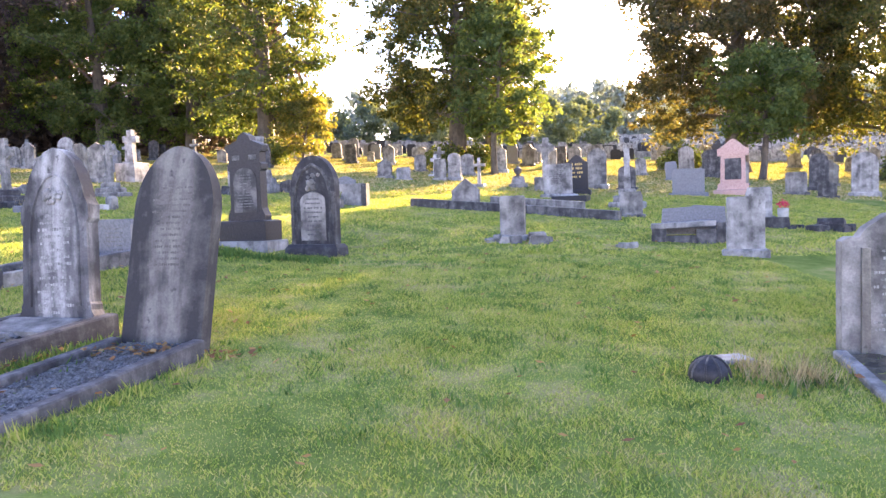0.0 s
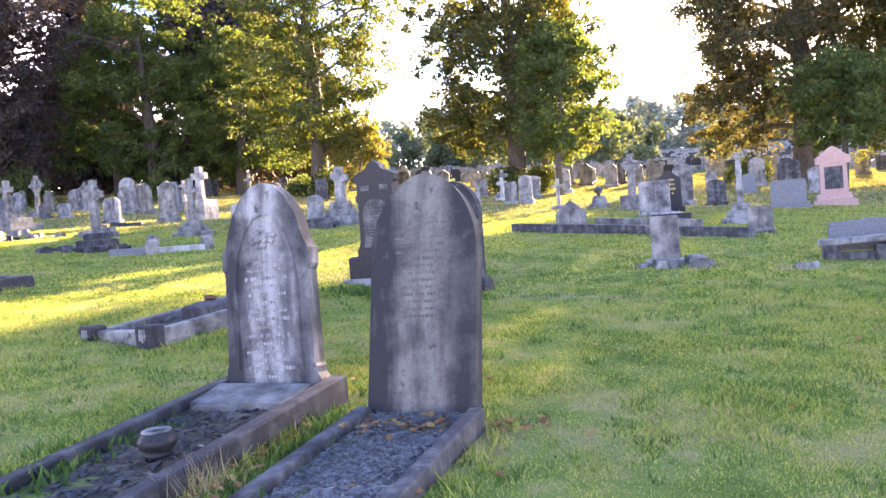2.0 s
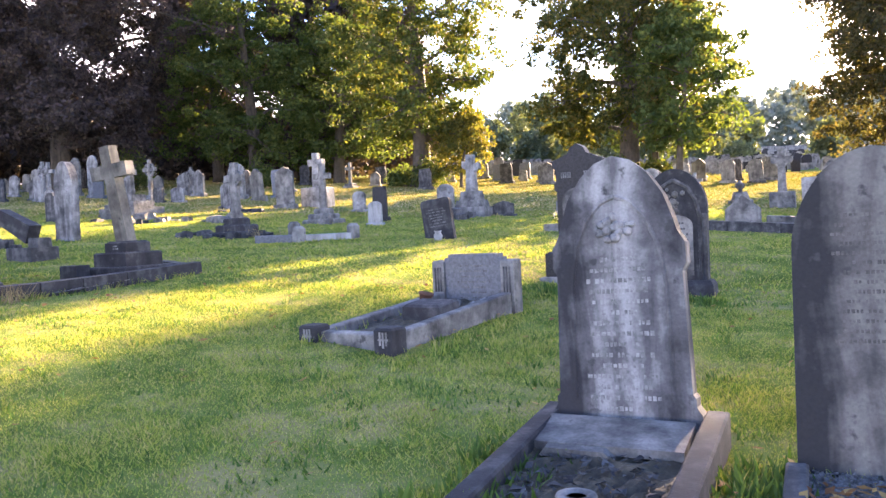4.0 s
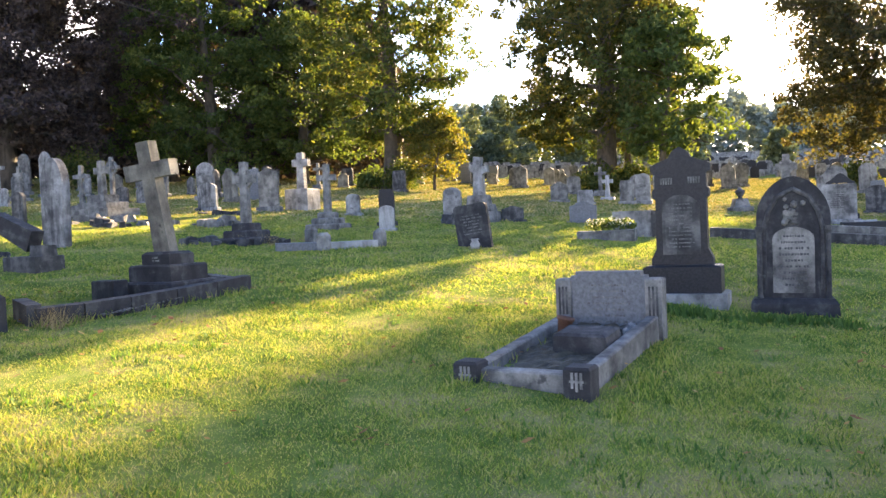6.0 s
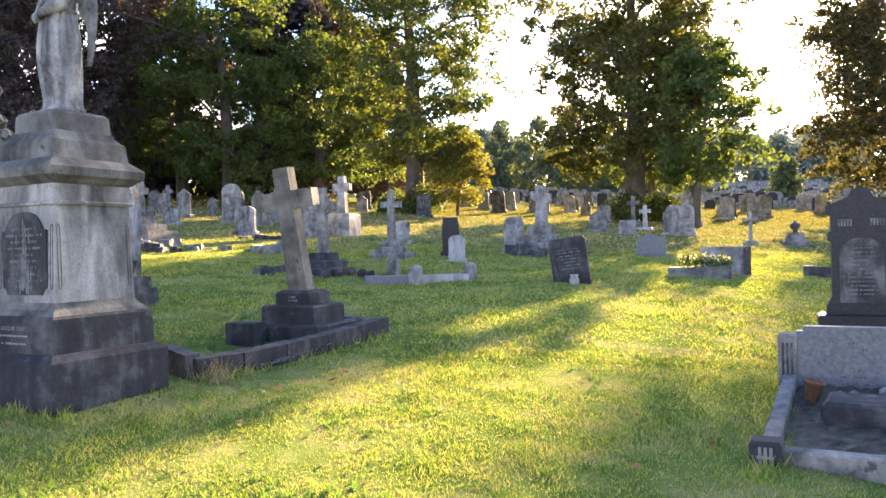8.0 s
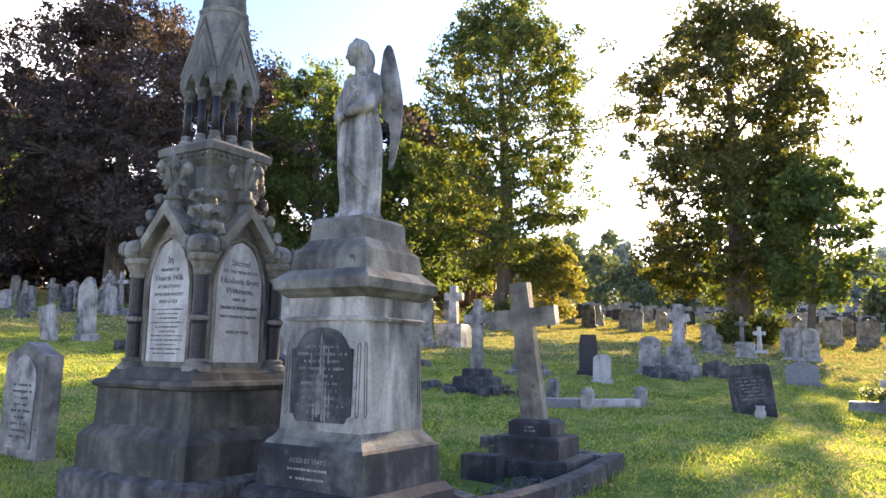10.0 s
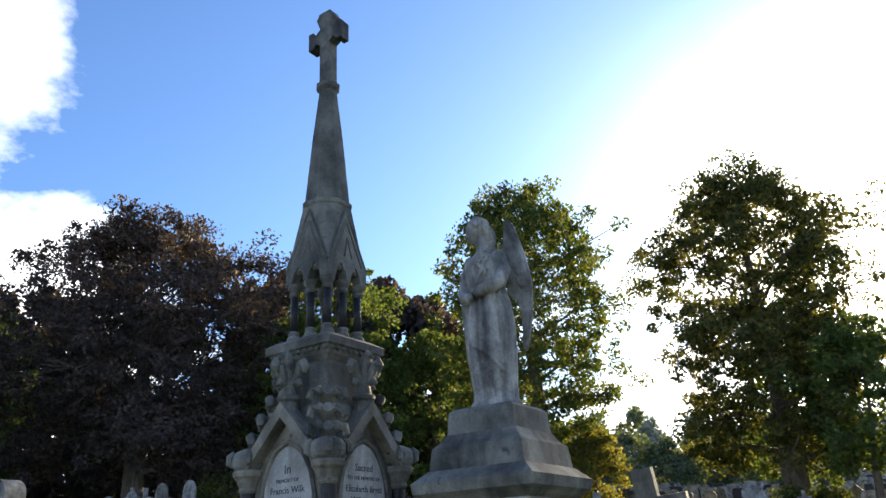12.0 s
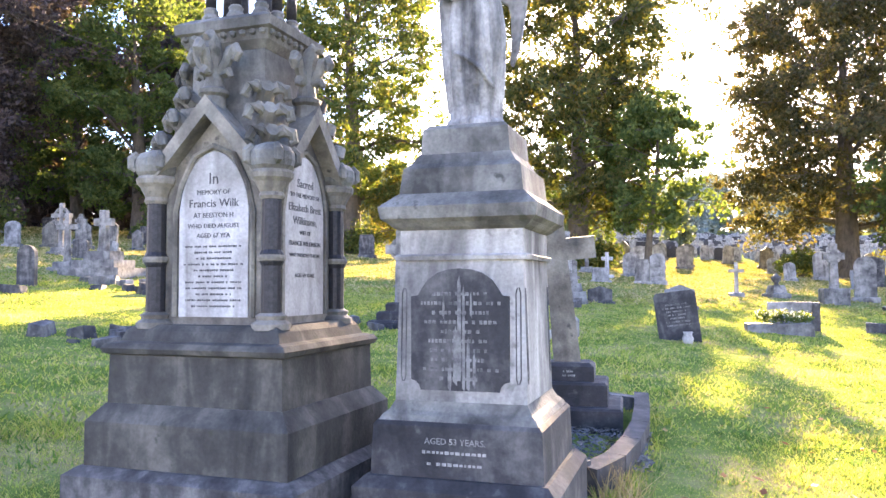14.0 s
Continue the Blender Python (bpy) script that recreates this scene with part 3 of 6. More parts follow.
tree("lime_tree", -48, 52, 14.5, 2.0, 6.0, M_LEAF_GREEN, "green broadleaf tree at the edge of the wood", 47, clumps=200, per=85, trunk=0.42, skirt=0.85)


def bush(x, y, w, h, leaf, label, seed, n=40, per=60, size=0.09):
    rng = np.random.default_rng(seed)
    ob = thing("bush", x, y, 0, label, "bush", "bushes at tree feet")
    stems = bmesh.new()
    cs = []
    for i in range(n):
        a, q = rng.uniform(0, 2 * math.pi), math.sqrt(rng.uniform(0, 1)) * w
        c = Vector((q * math.cos(a), q * math.sin(a), h * rng.uniform(0.25, 1) * (1 - 0.5 * q / w)))
        cs.append(tuple(c))
        if i % 3 == 0:
            tube(stems, [Vector((0, 0, -0.05)), c * 0.6, c], [0.02, 0.014, 0.006], 4)
    part("stem", stems, M_BARK, ob)
    mesh_part("foliage", leaf_mesh("foliage", cs, 0.22 * max(w, h), per, size, rng), leaf, ob)


bush(0.3, 41.6, 1.0, 1.5, M_LEAF_GOLD, "bright yellow-green shoots at a tree foot", 61)
bush(2.2, 42.4, 0.7, 1.7, M_LEAF_GOLD, "sunlit yellow-green shoots beside a trunk", 62)
bush(-9.6, 45.0, 0.8, 1.7, M_LEAF_GOLD, "bright green shoots round a tree foot", 63)
bush(-11.2, 46.2, 0.9, 1.3, M_LEAF_GREEN, "green shoots round a tree foot", 64)
bush(13.6, 43.5, 1.0, 1.6, M_LEAF_GOLD, "sunlit green shoots beside a trunk", 65)
bush(22, 36, 1.5, 1.9, M_LEAF_GOLD, "yellow-green sunlit bush", 66, 60)
bush(-27, 44.5, 1.2, 2.4, M_LEAF_GOLD, "bright green shoots under dark trees", 67, 50)
bush(-20, 47, 0.9, 1.6, M_LEAF_GREEN, "green shoots under dark trees", 68)


def wood(name, label, spots, height, spread, leaf, seed, per=300, size=0.3):
    """Woods beyond counting: leaf clumps heaped over many trunks, one sheet of growth."""
    rng = np.random.default_rng(seed)
    centres, sp = [], []
    for x, y in spots:
        hh = height * rng.uniform(0.72, 1.15)
        g = gz(x, y)
        for k in range(9):
            a = rng.uniform(0, 2 * math.pi)
            q = rng.uniform(0, 1) * spread
            t = (k + 0.5) / 9
            centres.append((x + q * math.cos(a), y + q * math.sin(a), g + hh * (0.05 + 0.87 * t)))
            sp.append(spread * 0.42 * (1.15 - 0.55 * t))
    me = leaf_mesh(name, centres, np.array(sp), per, size, rng, flat=0.85)
    me.materials.append(leaf)
    tagged(new(name, me), label, "woodland", kind="stuff")


rw = random.Random(71)
wood("woodland", "dark wood of dense broadleaf trees behind the graves", [(-78 + i * 3.6 + rw.uniform(-1, 1), 62 + rw.uniform(-3, 5)) for i in range(19)], 17, 4.2, M_LEAF_COPPER, 72, per=520, size=0.34)
wood("woodland", "dark undergrowth at the foot of the wood", [(-112 + i * 3.4 + rw.uniform(-1, 1), 70 + rw.uniform(-2, 6)) for i in range(28)], 6, 3.2, M_LEAF_COPPER, 78, per=200, size=0.34)
# from here on, haze comes only from the paled leaf colours
wood("hedge", "line of rounded green trees across the far slope", [(-22 + i * 3.3 + rw.uniform(-1, 1), 96 + rw.uniform(-3, 3)) for i in range(14)], 6.0, 2.4, M_LEAF_HAZED, 73, per=230, size=0.28)
wood("far_trees", "trees on the far slope with haze painted into their leaves", [(22 + i * 4.6 + rw.uniform(-1.5, 1.5), 163 + rw.uniform(-8, 12)) for i in range(26)], 12, 4.6, M_HILL_HAZED, 74, per=130, size=0.6)
wood("far_trees", "wooded ridge on the skyline, its haze painted into the leaves", [(-20 + i * 8.5 + rw.uniform(-3, 3), 190 + rw.uniform(-8, 8)) for i in range(24)], 14, 6.5, M_HILL_HAZED, 75, per=110, size=0.8)
wood("far_trees", "taller far tree clump beyond the hedge", [(-2, 112), (2, 114), (-4.5, 113)], 10.5, 3.0, M_LEAF_HAZED, 76, per=200, size=0.32)
wood("far_trees", "green trees beyond the lower graves", [(13 + i * 3.1, 78 + rw.uniform(-4, 4)) for i in (0, 3)], 5.0, 2.2, M_LEAF_HAZED, 77, per=200, size=0.26)

# ---- headstones ----
RNG = random.Random(5)


def stone(shape, x, y, w, h, mat, label, rot=-20, lean=0.0, tip=0.0, d=0.1, plinth=True, letters=None, spring=0.78, group="headstones on the slope", lines=5):
    """A headstone: tablet, plinth and, where it shows, its lettering."""
    ob = thing("headstone", x, y, rot, label, "headstone", group, sink=0.02, lean=lean, tip=tip)
    ph = min(0.18, 0.14 * h) if plinth else 0.0
    if plinth:
        part("plinth", soften(frusta([(-0.12, w * 0.62, d * 1.1), (ph * 0.8, w * 0.62, d * 1.1), (ph, w * 0.56, d * 0.85)]), 0.008), mat, ob)
    out = [(px, pz + (ph - 0.01 if plinth else -0.12 * (pz == 0))) for px, pz in arch(w, h - ph, (h - ph) * spring, shape)]
    part("tablet", soften(slab(out, -d / 2, d / 2), 0.008), mat, ob)
    if letters:
        part("inscription", rows_of_letters(w * 0.66, ph + (h - ph) * 0.3, ph + (h - ph) * 0.78, lines, -d / 2 - 0.001, RNG), letters, ob)
    return ob


def cross_outline(w, h, t, arm_z):
    a = t / 2
    return [(-a * 1.25, 0), (a * 1.25, 0), (a, arm_z - a), (w / 2, arm_z - a), (w / 2, arm_z + a), (a, arm_z + a), (a * 0.95, h),
            (-a * 0.95, h), (-a, arm_z + a), (-w / 2, arm_z + a), (-w / 2, arm_z - a), (-a, arm_z - a)]


def cross(x, y, h, mat, label, rot=-20, steps=3, w=None, t=0.15, lean=0.0, wheel=False, base=0.42, step_h=0.14, base_mat=None, group="stone crosses"):
    """A stone cross on a stepped base; a wheel cross has a pierced ring."""
    ob = thing("stone_cross", x, y, rot, label, "grave cross", group, sink=0.03, lean=lean)
    base_mat = base_mat or mat
    z = -0.15
    for i in range(steps):
        half = base * (1 - i * 0.27)
        z1 = (i + 1) * step_h
        part("step", soften(frusta([(z, half, half * 0.9), (z1 - 0.03, half, half * 0.9), (z1, half - 0.03, half * 0.9 - 0.03)]), 0.006), base_mat, ob)
        z = z1 - 0.005
    sh = h - steps * step_h
    w = w or sh * 0.5
    arm = sh * 0.72
    bm = soften(slab([(px, pz + z) for px, pz in cross_outline(w, sh, t, arm)], -t * 0.4, t * 0.4), 0.012)
    part("cross", bm, mat, ob)
    if wheel:
        ring = bmesh.new()
        n, ri, ro, dd = 20, w * 0.27, w * 0.38, t * 0.28
        vs = []
        for i in range(n):
            a = 2 * math.pi * i / n
            vs.append([ring.verts.new((q * math.cos(a), yy, z + arm + q * math.sin(a))) for q, yy in ((ri, -dd), (ro, -dd), (ro, dd), (ri, dd))])
        for i in range(n):
            for k in range(4):
                ring.faces.new((vs[i][k], vs[(i + 1) % n][k], vs[(i + 1) % n][(k + 1) % 4], vs[i][(k + 1) % 4]))
        part("wheel", ring, mat, ob)
    return ob


SLOPE = 0.075


def kerb(ob, x0, x1, y0, y1, h, w, mat, sides="lrf", name="kerb_stone"):
    """Low stone edging round a grave, laid with the slope."""
    runs = {"l": (x0, x0 + w, y0, y1), "r": (x1 - w, x1, y0, y1), "f": (x0 + w, x1 - w, y0, y0 + w), "b": (x0 + w, x1 - w, y1 - w, y1)}
    for s in sides:
        a, b, c, d = runs[s]
        bm = frusta([(-0.18, (b - a) / 2, (d - c) / 2), (h - 0.012, (b - a) / 2, (d - c) / 2), (h, (b - a) / 2 - 0.012, (d - c) / 2 - 0.012)], cx=(a + b) / 2, cy=(c + d) / 2)
        for v in bm.verts:
            v.co.z += SLOPE * v.co.y
        part(name, soften(bm, 0.006), mat, ob)


def bed(ob, x0, x1, y0, y1, z, mat, name, seed, lumps=0.02):
    """The uneven bed of a grave inside its edging."""
    bm = bmesh.new()
    r = random.Random(seed)
    nx, ny = 14, 30
    g = [[bm.verts.new((x0 + (x1 - x0) * i / nx, y0 + (y1 - y0) * j / ny, z + SLOPE * (y0 + (y1 - y0) * j / ny) + r.uniform(-lumps, lumps))) for i in range(nx + 1)] for j in range(ny + 1)]
    for a, b in zip(g, g[1:]):
        for i in range(nx):
            bm.faces.new((a[i], a[i + 1], b[i + 1], b[i]))
    return part(name, bm, mat, ob)


def pebbles(name, x, y, rot, w, length, count, mat, seed, label, size=0.014, lift=0.04):
    """Loose stones or leaves of a bed, past counting, in one object."""
    r = random.Random(seed)
    bm = bmesh.new()
    m = pose(x, y, gz(x, y)) @ pose(0, 0, 0, 0, 0, rot)
    for i in range(count):
        px, py = r.uniform(-w / 2, w / 2), r.uniform(0, -length)
        c = m @ Vector((px, py, lift + SLOPE * py))
        s = size * r.uniform(0.5, 1.5)
        vs = [bm.verts.new(c + Vector((r.gauss(0, s), r.gauss(0, s), k * s))) for k in (-0.3, 0.2, 0.5, 0.9)]
        for f in ((0, 1, 2), (0, 2, 3), (0, 1, 3), (1, 2, 3)):
            bm.faces.new([vs[k] for k in f])
    ob = part(name, bm, mat, None)
    return tagged(ob, label, name, kind="stuff")


# the plain dark headstone and its gravelled grave
AX, AY, AR = -2.23, 6.17, -19
a_stone = thing("headstone", AX, AY, AR, "tall dark stained sandstone headstone with pointed arch", "headstone", "headstones beside the walk", sink=0.05, lean=0.0, tip=-13.0)
part("tablet", soften(slab([(x, z if z else -0.15) for x, z in arch(0.74, 1.68, 1.2, "gothic", 14)], -0.06, 0.06), 0.012), M_STAIN, a_stone)
part("inscription", rows_of_letters(0.44, 0.7, 1.36, 14, -0.0605, RNG, height=0.42), material("faded_cut_lettering", [(0.4, (0.06, 0.056, 0.05)), (0.6, (0.13, 0.12, 0.105))], 12), a_stone)
a_kerb = thing("grave_kerb", AX, AY, AR, "grey stone grave kerb with gravel bed", "grave kerb", "grave kerbs", sink=0.0)
kerb(a_kerb, -0.42, 0.44, -2.05, -0.08, 0.13, 0.1, M_SOOT, "lrf")
bed(a_kerb, -0.34, 0.36, -2.0, -0.02, 0.065, M_GRAVEL, "gravel_bed", 3)
pebbles("gravel", AX, AY, AR, 0.62, 1.85, 4200, M_GRAVEL, 4, "grey gravel chippings in a grave bed", size=0.0095, lift=0.072)

# the streaked headstone with shoulders, its kerb, fallen slab and urn
BX, BY, BR = -3.31, 6.79, -20
b_stone = thing("headstone", BX, BY, BR, "streaked grey headstone with carved arch and shoulders", "headstone", "headstones beside the walk", sink=0.06, lean=-1.8, tip=-4.5)
half = [(1.11 * x, 1.1 * z) for x, z in [(0.37, 0.0), (0.37, 0.2), (0.345, 0.24), (0.345, 0.28), (0.33, 0.3), (0.315, 0.9), (0.335, 0.94), (0.335, 1.04), (0.3, 1.1), (0.285, 1.16), (0.24, 1.29), (0.17, 1.4), (0.09, 1.47), (0.0, 1.5)]]
part("tablet", soften(slab([(-half[0][0], -0.1), (half[0][0], -0.1)] + half + [(-x, z) for x, z in reversed(half[:-1])], -0.065, 0.065), 0.01), M_SHOULDER, b_stone)
rim = bmesh.new()
for s in (-1, 1):
    tube(rim, [Vector((s * x, -0.066, z)) for x, z in ((0.27, 0.3), (0.26, 0.95), (0.23, 1.14), (0.16, 1.3), (0.08, 1.39), (0.0, 1.42))], [0.014] * 6, 6)
part("moulding", rim, M_SHOULDER, b_stone)
flowers = bmesh.new()
for i in range(26):
    a, q = RNG.uniform(0, 6.28), RNG.uniform(0, 0.1)
    bmesh.ops.create_icosphere(flowers, subdivisions=1, radius=RNG.uniform(0.018, 0.035), matrix=Matrix.Translation((q * math.cos(a), -0.068, 1.24 + 0.9 * q * math.sin(a))))
part("carved_flower_boss", flowers, M_SHOULDER, b_stone, "dark carved flower boss")
part("inscription", rows_of_letters(0.4, 0.1, 1.1, 17, -0.0655, RNG, height=0.45), M_WORN, b_stone)
b_kerb = thing("grave_kerb", BX, BY, BR, "dark broad stone kerb round an overgrown grave", "grave kerb", "grave kerbs")
kerb(b_kerb, -0.5, 0.52, -2.15, 0.1, 0.17, 0.12, M_DARK, "lrf")
bed(b_kerb, -0.4, 0.42, -2.1, -0.02, 0.085, M_SOIL, "soil_bed", 6, 0.03)
fallen = thing("stone_slab", BX - 0.1, BY - 0.27, BR, "broken flat grey slab leaning on the kerb", "stone slab", sink=-0.15, tip=9)
part("slab", soften(slab([(-0.4, -0.05), (0.38, -0.05), (0.38, 0.0), (-0.4, 0.0)], -0.2, 0.16), 0.008), M_GREY, fallen)
part("broken_edge", soften(slab([(-0.34, -0.052), (0.05, -0.052), (0.0, -0.006), (-0.3, -0.004)], -0.26, -0.19), 0.01), M_GREY, fallen)
UX, UY = -3.66, 5.5
urn = thing("grave_urn", UX, UY, 0, "round dark stone flower urn with pale rim", "urn", sink=-0.07)
part("bowl", lathe([(0.0, 0.075), (0.02, 0.077), (0.03, 0.068), (0.055, 0.1), (0.085, 0.112), (0.11, 0.1), (0.125, 0.082), (0.138, 0.085)], 18), M_GRANITE, urn, smooth=True)
part("rim", lathe([(0.137, 0.084), (0.146, 0.08), (0.148, 0.05), (0.138, 0.04)], 18), M_GREY, urn, "pale worn rim", smooth=True)
pebbles("rubble", BX, BY, BR, 0.7, 1.9, 500, M_SOOT, 9, "small broken stones in an overgrown grave", size=0.016, lift=0.1)

# the low kerbed grave with corner posts
KX, KY, KR = -4.45, 10.74, -26.5
k = thing("kerbed_grave", KX, KY, KR, "low grey headstone with side pillars and kerb", "grave", "graves beside the walk", sink=0.02)
part("tablet", soften(slab([(-0.36, -0.1), (0.36, -0.1), (0.36, 0.56), (0.31, 0.56), (0.31, 0.6), (-0.31, 0.6), (-0.31, 0.56), (-0.36, 0.56)], -0.06, 0.06), 0.006), M_BLUEGREY, k)
for s in (-1, 1):
    part("pillar", soften(frusta([(-0.1, 0.075, 0.09), (0.52, 0.075, 0.09), (0.535, 0.06, 0.075)], cx=s * 0.43), 0.006), M_GREY, k)
    grooves = bmesh.new()
    for i in (-1, 0, 1):
        frusta([(0.1, 0.009, 0.004), (0.46, 0.009, 0.004)], grooves, s * 0.43 + i * 0.035, -0.092)
    part("reeding", grooves, M_SOOT, k)
part("inscription", rows_of_letters(0.5, 0.1, 0.5, 7, -0.0605, RNG, height=0.35), M_FAINT, k)
kerb(k, -0.47, 0.47, -2.12, -0.06, 0.2, 0.11, M_GREY, "lrf")
bed(k, -0.37, 0.37, -2.04, -0.05, 0.11, M_SOIL, "soil_bed", 12, 0.02)
for s in (-1, 1):
    post = frusta([(-0.15, 0.095, 0.095), (0.24, 0.095, 0.095), (0.26, 0.08, 0.08)], cx=s * 0.42, cy=-2.1)
    for v in post.verts:
        v.co.z += SLOPE * -2.1
    post_ob = part("corner_post", soften(post, 0.006), M_DARK, k)
    mono = bmesh.new()
    for i in (-1, 0, 1):
        frusta([(-0.06 + 0.02 * abs(i), 0.009, 0.003), (0.07, 0.009, 0.003)], mono, s * 0.42 + i * 0.032, -2.197)
    frusta([(0.0, 0.05, 0.003), (0.016, 0.05, 0.003)], mono, s * 0.42, -2.198)
    part("monogram", mono, M_PALE, post_ob, "pale carved monogram")
fl = thing("marble_chippings", KX - 0.02, KY - 0.42, KR, "scattered pale broken stones inside a kerb", "stones", sink=-0.1)
bmf = bmesh.new()
for i in range(16):
    bmesh.ops.create_icosphere(bmf, subdivisions=1, radius=RNG.uniform(0.02, 0.05), matrix=Matrix.Translation((RNG.uniform(-0.2, 0.25), RNG.uniform(-0.3, 0.2), 0.03)))
part("stones", bmf, M_PALE, fl)

block = thing("stone_slab", KX - 0.36, KY - 0.98, KR - 6, "dark broken stone block lying inside a grave kerb", "stone slab", sink=-0.08, tip=8)
part("slab", soften(frusta([(-0.06, 0.24, 0.16), (0.13, 0.23, 0.15), (0.15, 0.2, 0.12)]), 0.012), M_DARK, block)
pot = thing("flower_pot", KX - 0.5, KY - 0.5, 0, "small terracotta flower pot in a grave bed", "pot", sink=-0.1, lean=12)
part("pot", lathe([(-0.03, 0.05), (0.1, 0.068), (0.1, 0.078), (0.13, 0.08), (0.13, 0.066), (0.09, 0.06)], 16), material("terracotta", [(0.35, (0.1, 0.045, 0.028)), (0.65, (0.17, 0.085, 0.055))], 9), pot, smooth=True)

# the dark pedimented headstone on a tall plinth
HX, HY = -3.18, 12.92
hst = thing("headstone", HX, HY, -22, "dark granite headstone with pediment on a plinth", "headstone", "headstones beside the walk", sink=-0.02)
part("foundation", soften(frusta([(-0.2, 0.52, 0.3), (0.08, 0.52, 0.3), (0.09, 0.5, 0.28)]), 0.008), M_PALE, hst, "pale stone footing")
part("plinth", soften(frusta([(0.08, 0.45, 0.23), (0.4, 0.45, 0.23), (0.42, 0.41, 0.2)]), 0.006), M_GRANITE, hst)
body = [(0.36, 0.42), (0.36, 0.5), (0.33, 0.56), (0.3, 0.62), (0.295, 1.22), (0.33, 1.25), (0.33, 1.33), (0.3, 1.36), (0.3, 1.52), (0.345, 1.54), (0.35, 1.63), (0.3, 1.655), (0.13, 1.72), (0.09, 1.8), (0.0, 1.85)]
part("tablet", soften(slab([(x, z) for x, z in body] + [(-x, z) for x, z in reversed(body[:-1])], -0.09, 0.09), 0.006), M_GRANITE, hst)
part("panel", soften(slab(arch(0.44, 0.72, 0.55, "round"), -0.104, -0.085), 0.004), M_SOOT, hst).location.z = 0.55
part("inscription", rows_of_letters(0.36, 0.62, 1.18, 12, -0.105, RNG, height=0.4), M_FAINT, hst)
frieze = bmesh.new()
for s in (-1, 1):
    for i in range(5):
        frusta([(1.4, 0.008, 0.004), (1.48, 0.012, 0.004)], frieze, s * 0.16 + (i - 2) * 0.03, -0.093)
part("frieze", frieze, M_FAINT, hst)

# the gothic headstone with a recessed arch
GX, GY = -2.04, 12.5
gst = thing("headstone", GX, GY, -20, "dark gothic headstone with pale recessed inscription panel", "headstone", "headstones beside the walk", sink=0.02, lean=0.5)
part("plinth", soften(frusta([(-0.15, 0.47, 0.2), (0.14, 0.46, 0.19), (0.2, 0.42, 0.15)]), 0.01), M_DARK, gst)
part("tablet", soften(slab([(x, z + 0.18) for x, z in arch(0.78, 1.42, 0.97, "gothic", 12)], -0.07, 0.09), 0.012), M_DARK, gst)
part("panel", soften(slab([(x, z + 0.26) for x, z in arch(0.44, 0.76, 0.62, "round", 8)], -0.084, -0.06), 0.004), M_GREY, gst, "paler inscription panel")
part("inscription", rows_of_letters(0.36, 0.32, 0.95, 9, -0.085, RNG, height=0.4), M_LEAD, gst)
hood = bmesh.new()
for s in (-1, 1):
    tube(hood, [Vector((s * x, -0.075, z)) for x, z in ((0.31, 0.3), (0.31, 1.0), (0.26, 1.2), (0.17, 1.36), (0.0, 1.46))], [0.028] * 5, 6)
part("hood_mould", hood, M_SOOT, gst)
boss = bmesh.new()
for i in range(24):
    bmesh.ops.create_icosphere(boss, subdivisions=1, radius=RNG.uniform(0.02, 0.045), matrix=Matrix.Translation((RNG.gauss(0, 0.06), -0.075, RNG.gauss(1.17, 0.07))))
part("carved_flower_boss", boss, M_GREY, gst, "weathered carved flowers")
for s in (-1, 1):
    part("colonnette", lathe([(0.2, 0.04), (0.24, 0.03), (0.95, 0.03), (0.98, 0.045), (1.03, 0.045)], 8, cx=s * 0.36, cy=-0.085), M_SOOT, gst)

# ---- the gothic spire monument ----
MX, MY, MR = -11.83, 10.35, -27.5
MZ = gz(MX, MY)
mon = new("spire_monument")
mon.matrix_world = pose(MX, MY, 0, 0, 0, MR)
tagged(mon, "tall gothic stone monument with spire and cross", "monument")
part("lower_step", soften(frusta([(MZ - 0.3, 0.66, 0.66), (1.46, 0.66, 0.66), (1.5, 0.6, 0.6)]), 0.012), M_SOOT, mon)
part("chamfered_block", soften(frusta([(1.49, 0.585, 0.585), (1.72, 0.585, 0.585), (1.805, 0.515, 0.515)]), 0.008), M_MOSSY, mon)
part("plinth", soften(frusta([(1.8, 0.51, 0.51), (2.05, 0.505, 0.505)]), 0.006), M_MOSSY, mon)
part("roll_moulding", soften(frusta([(2.05, 0.5, 0.5), (2.06, 0.53, 0.53), (2.085, 0.54, 0.54), (2.11, 0.52, 0.52), (2.12, 0.47, 0.47), (2.17, 0.45, 0.45), (2.2, 0.42, 0.42)]), 0.006), M_MOSSY, mon)
part("core", soften(frusta([(2.19, 0.33, 0.33), (3.06, 0.33, 0.33), (3.3, 0.27, 0.27)]), 0.008), M_BUFF, mon)
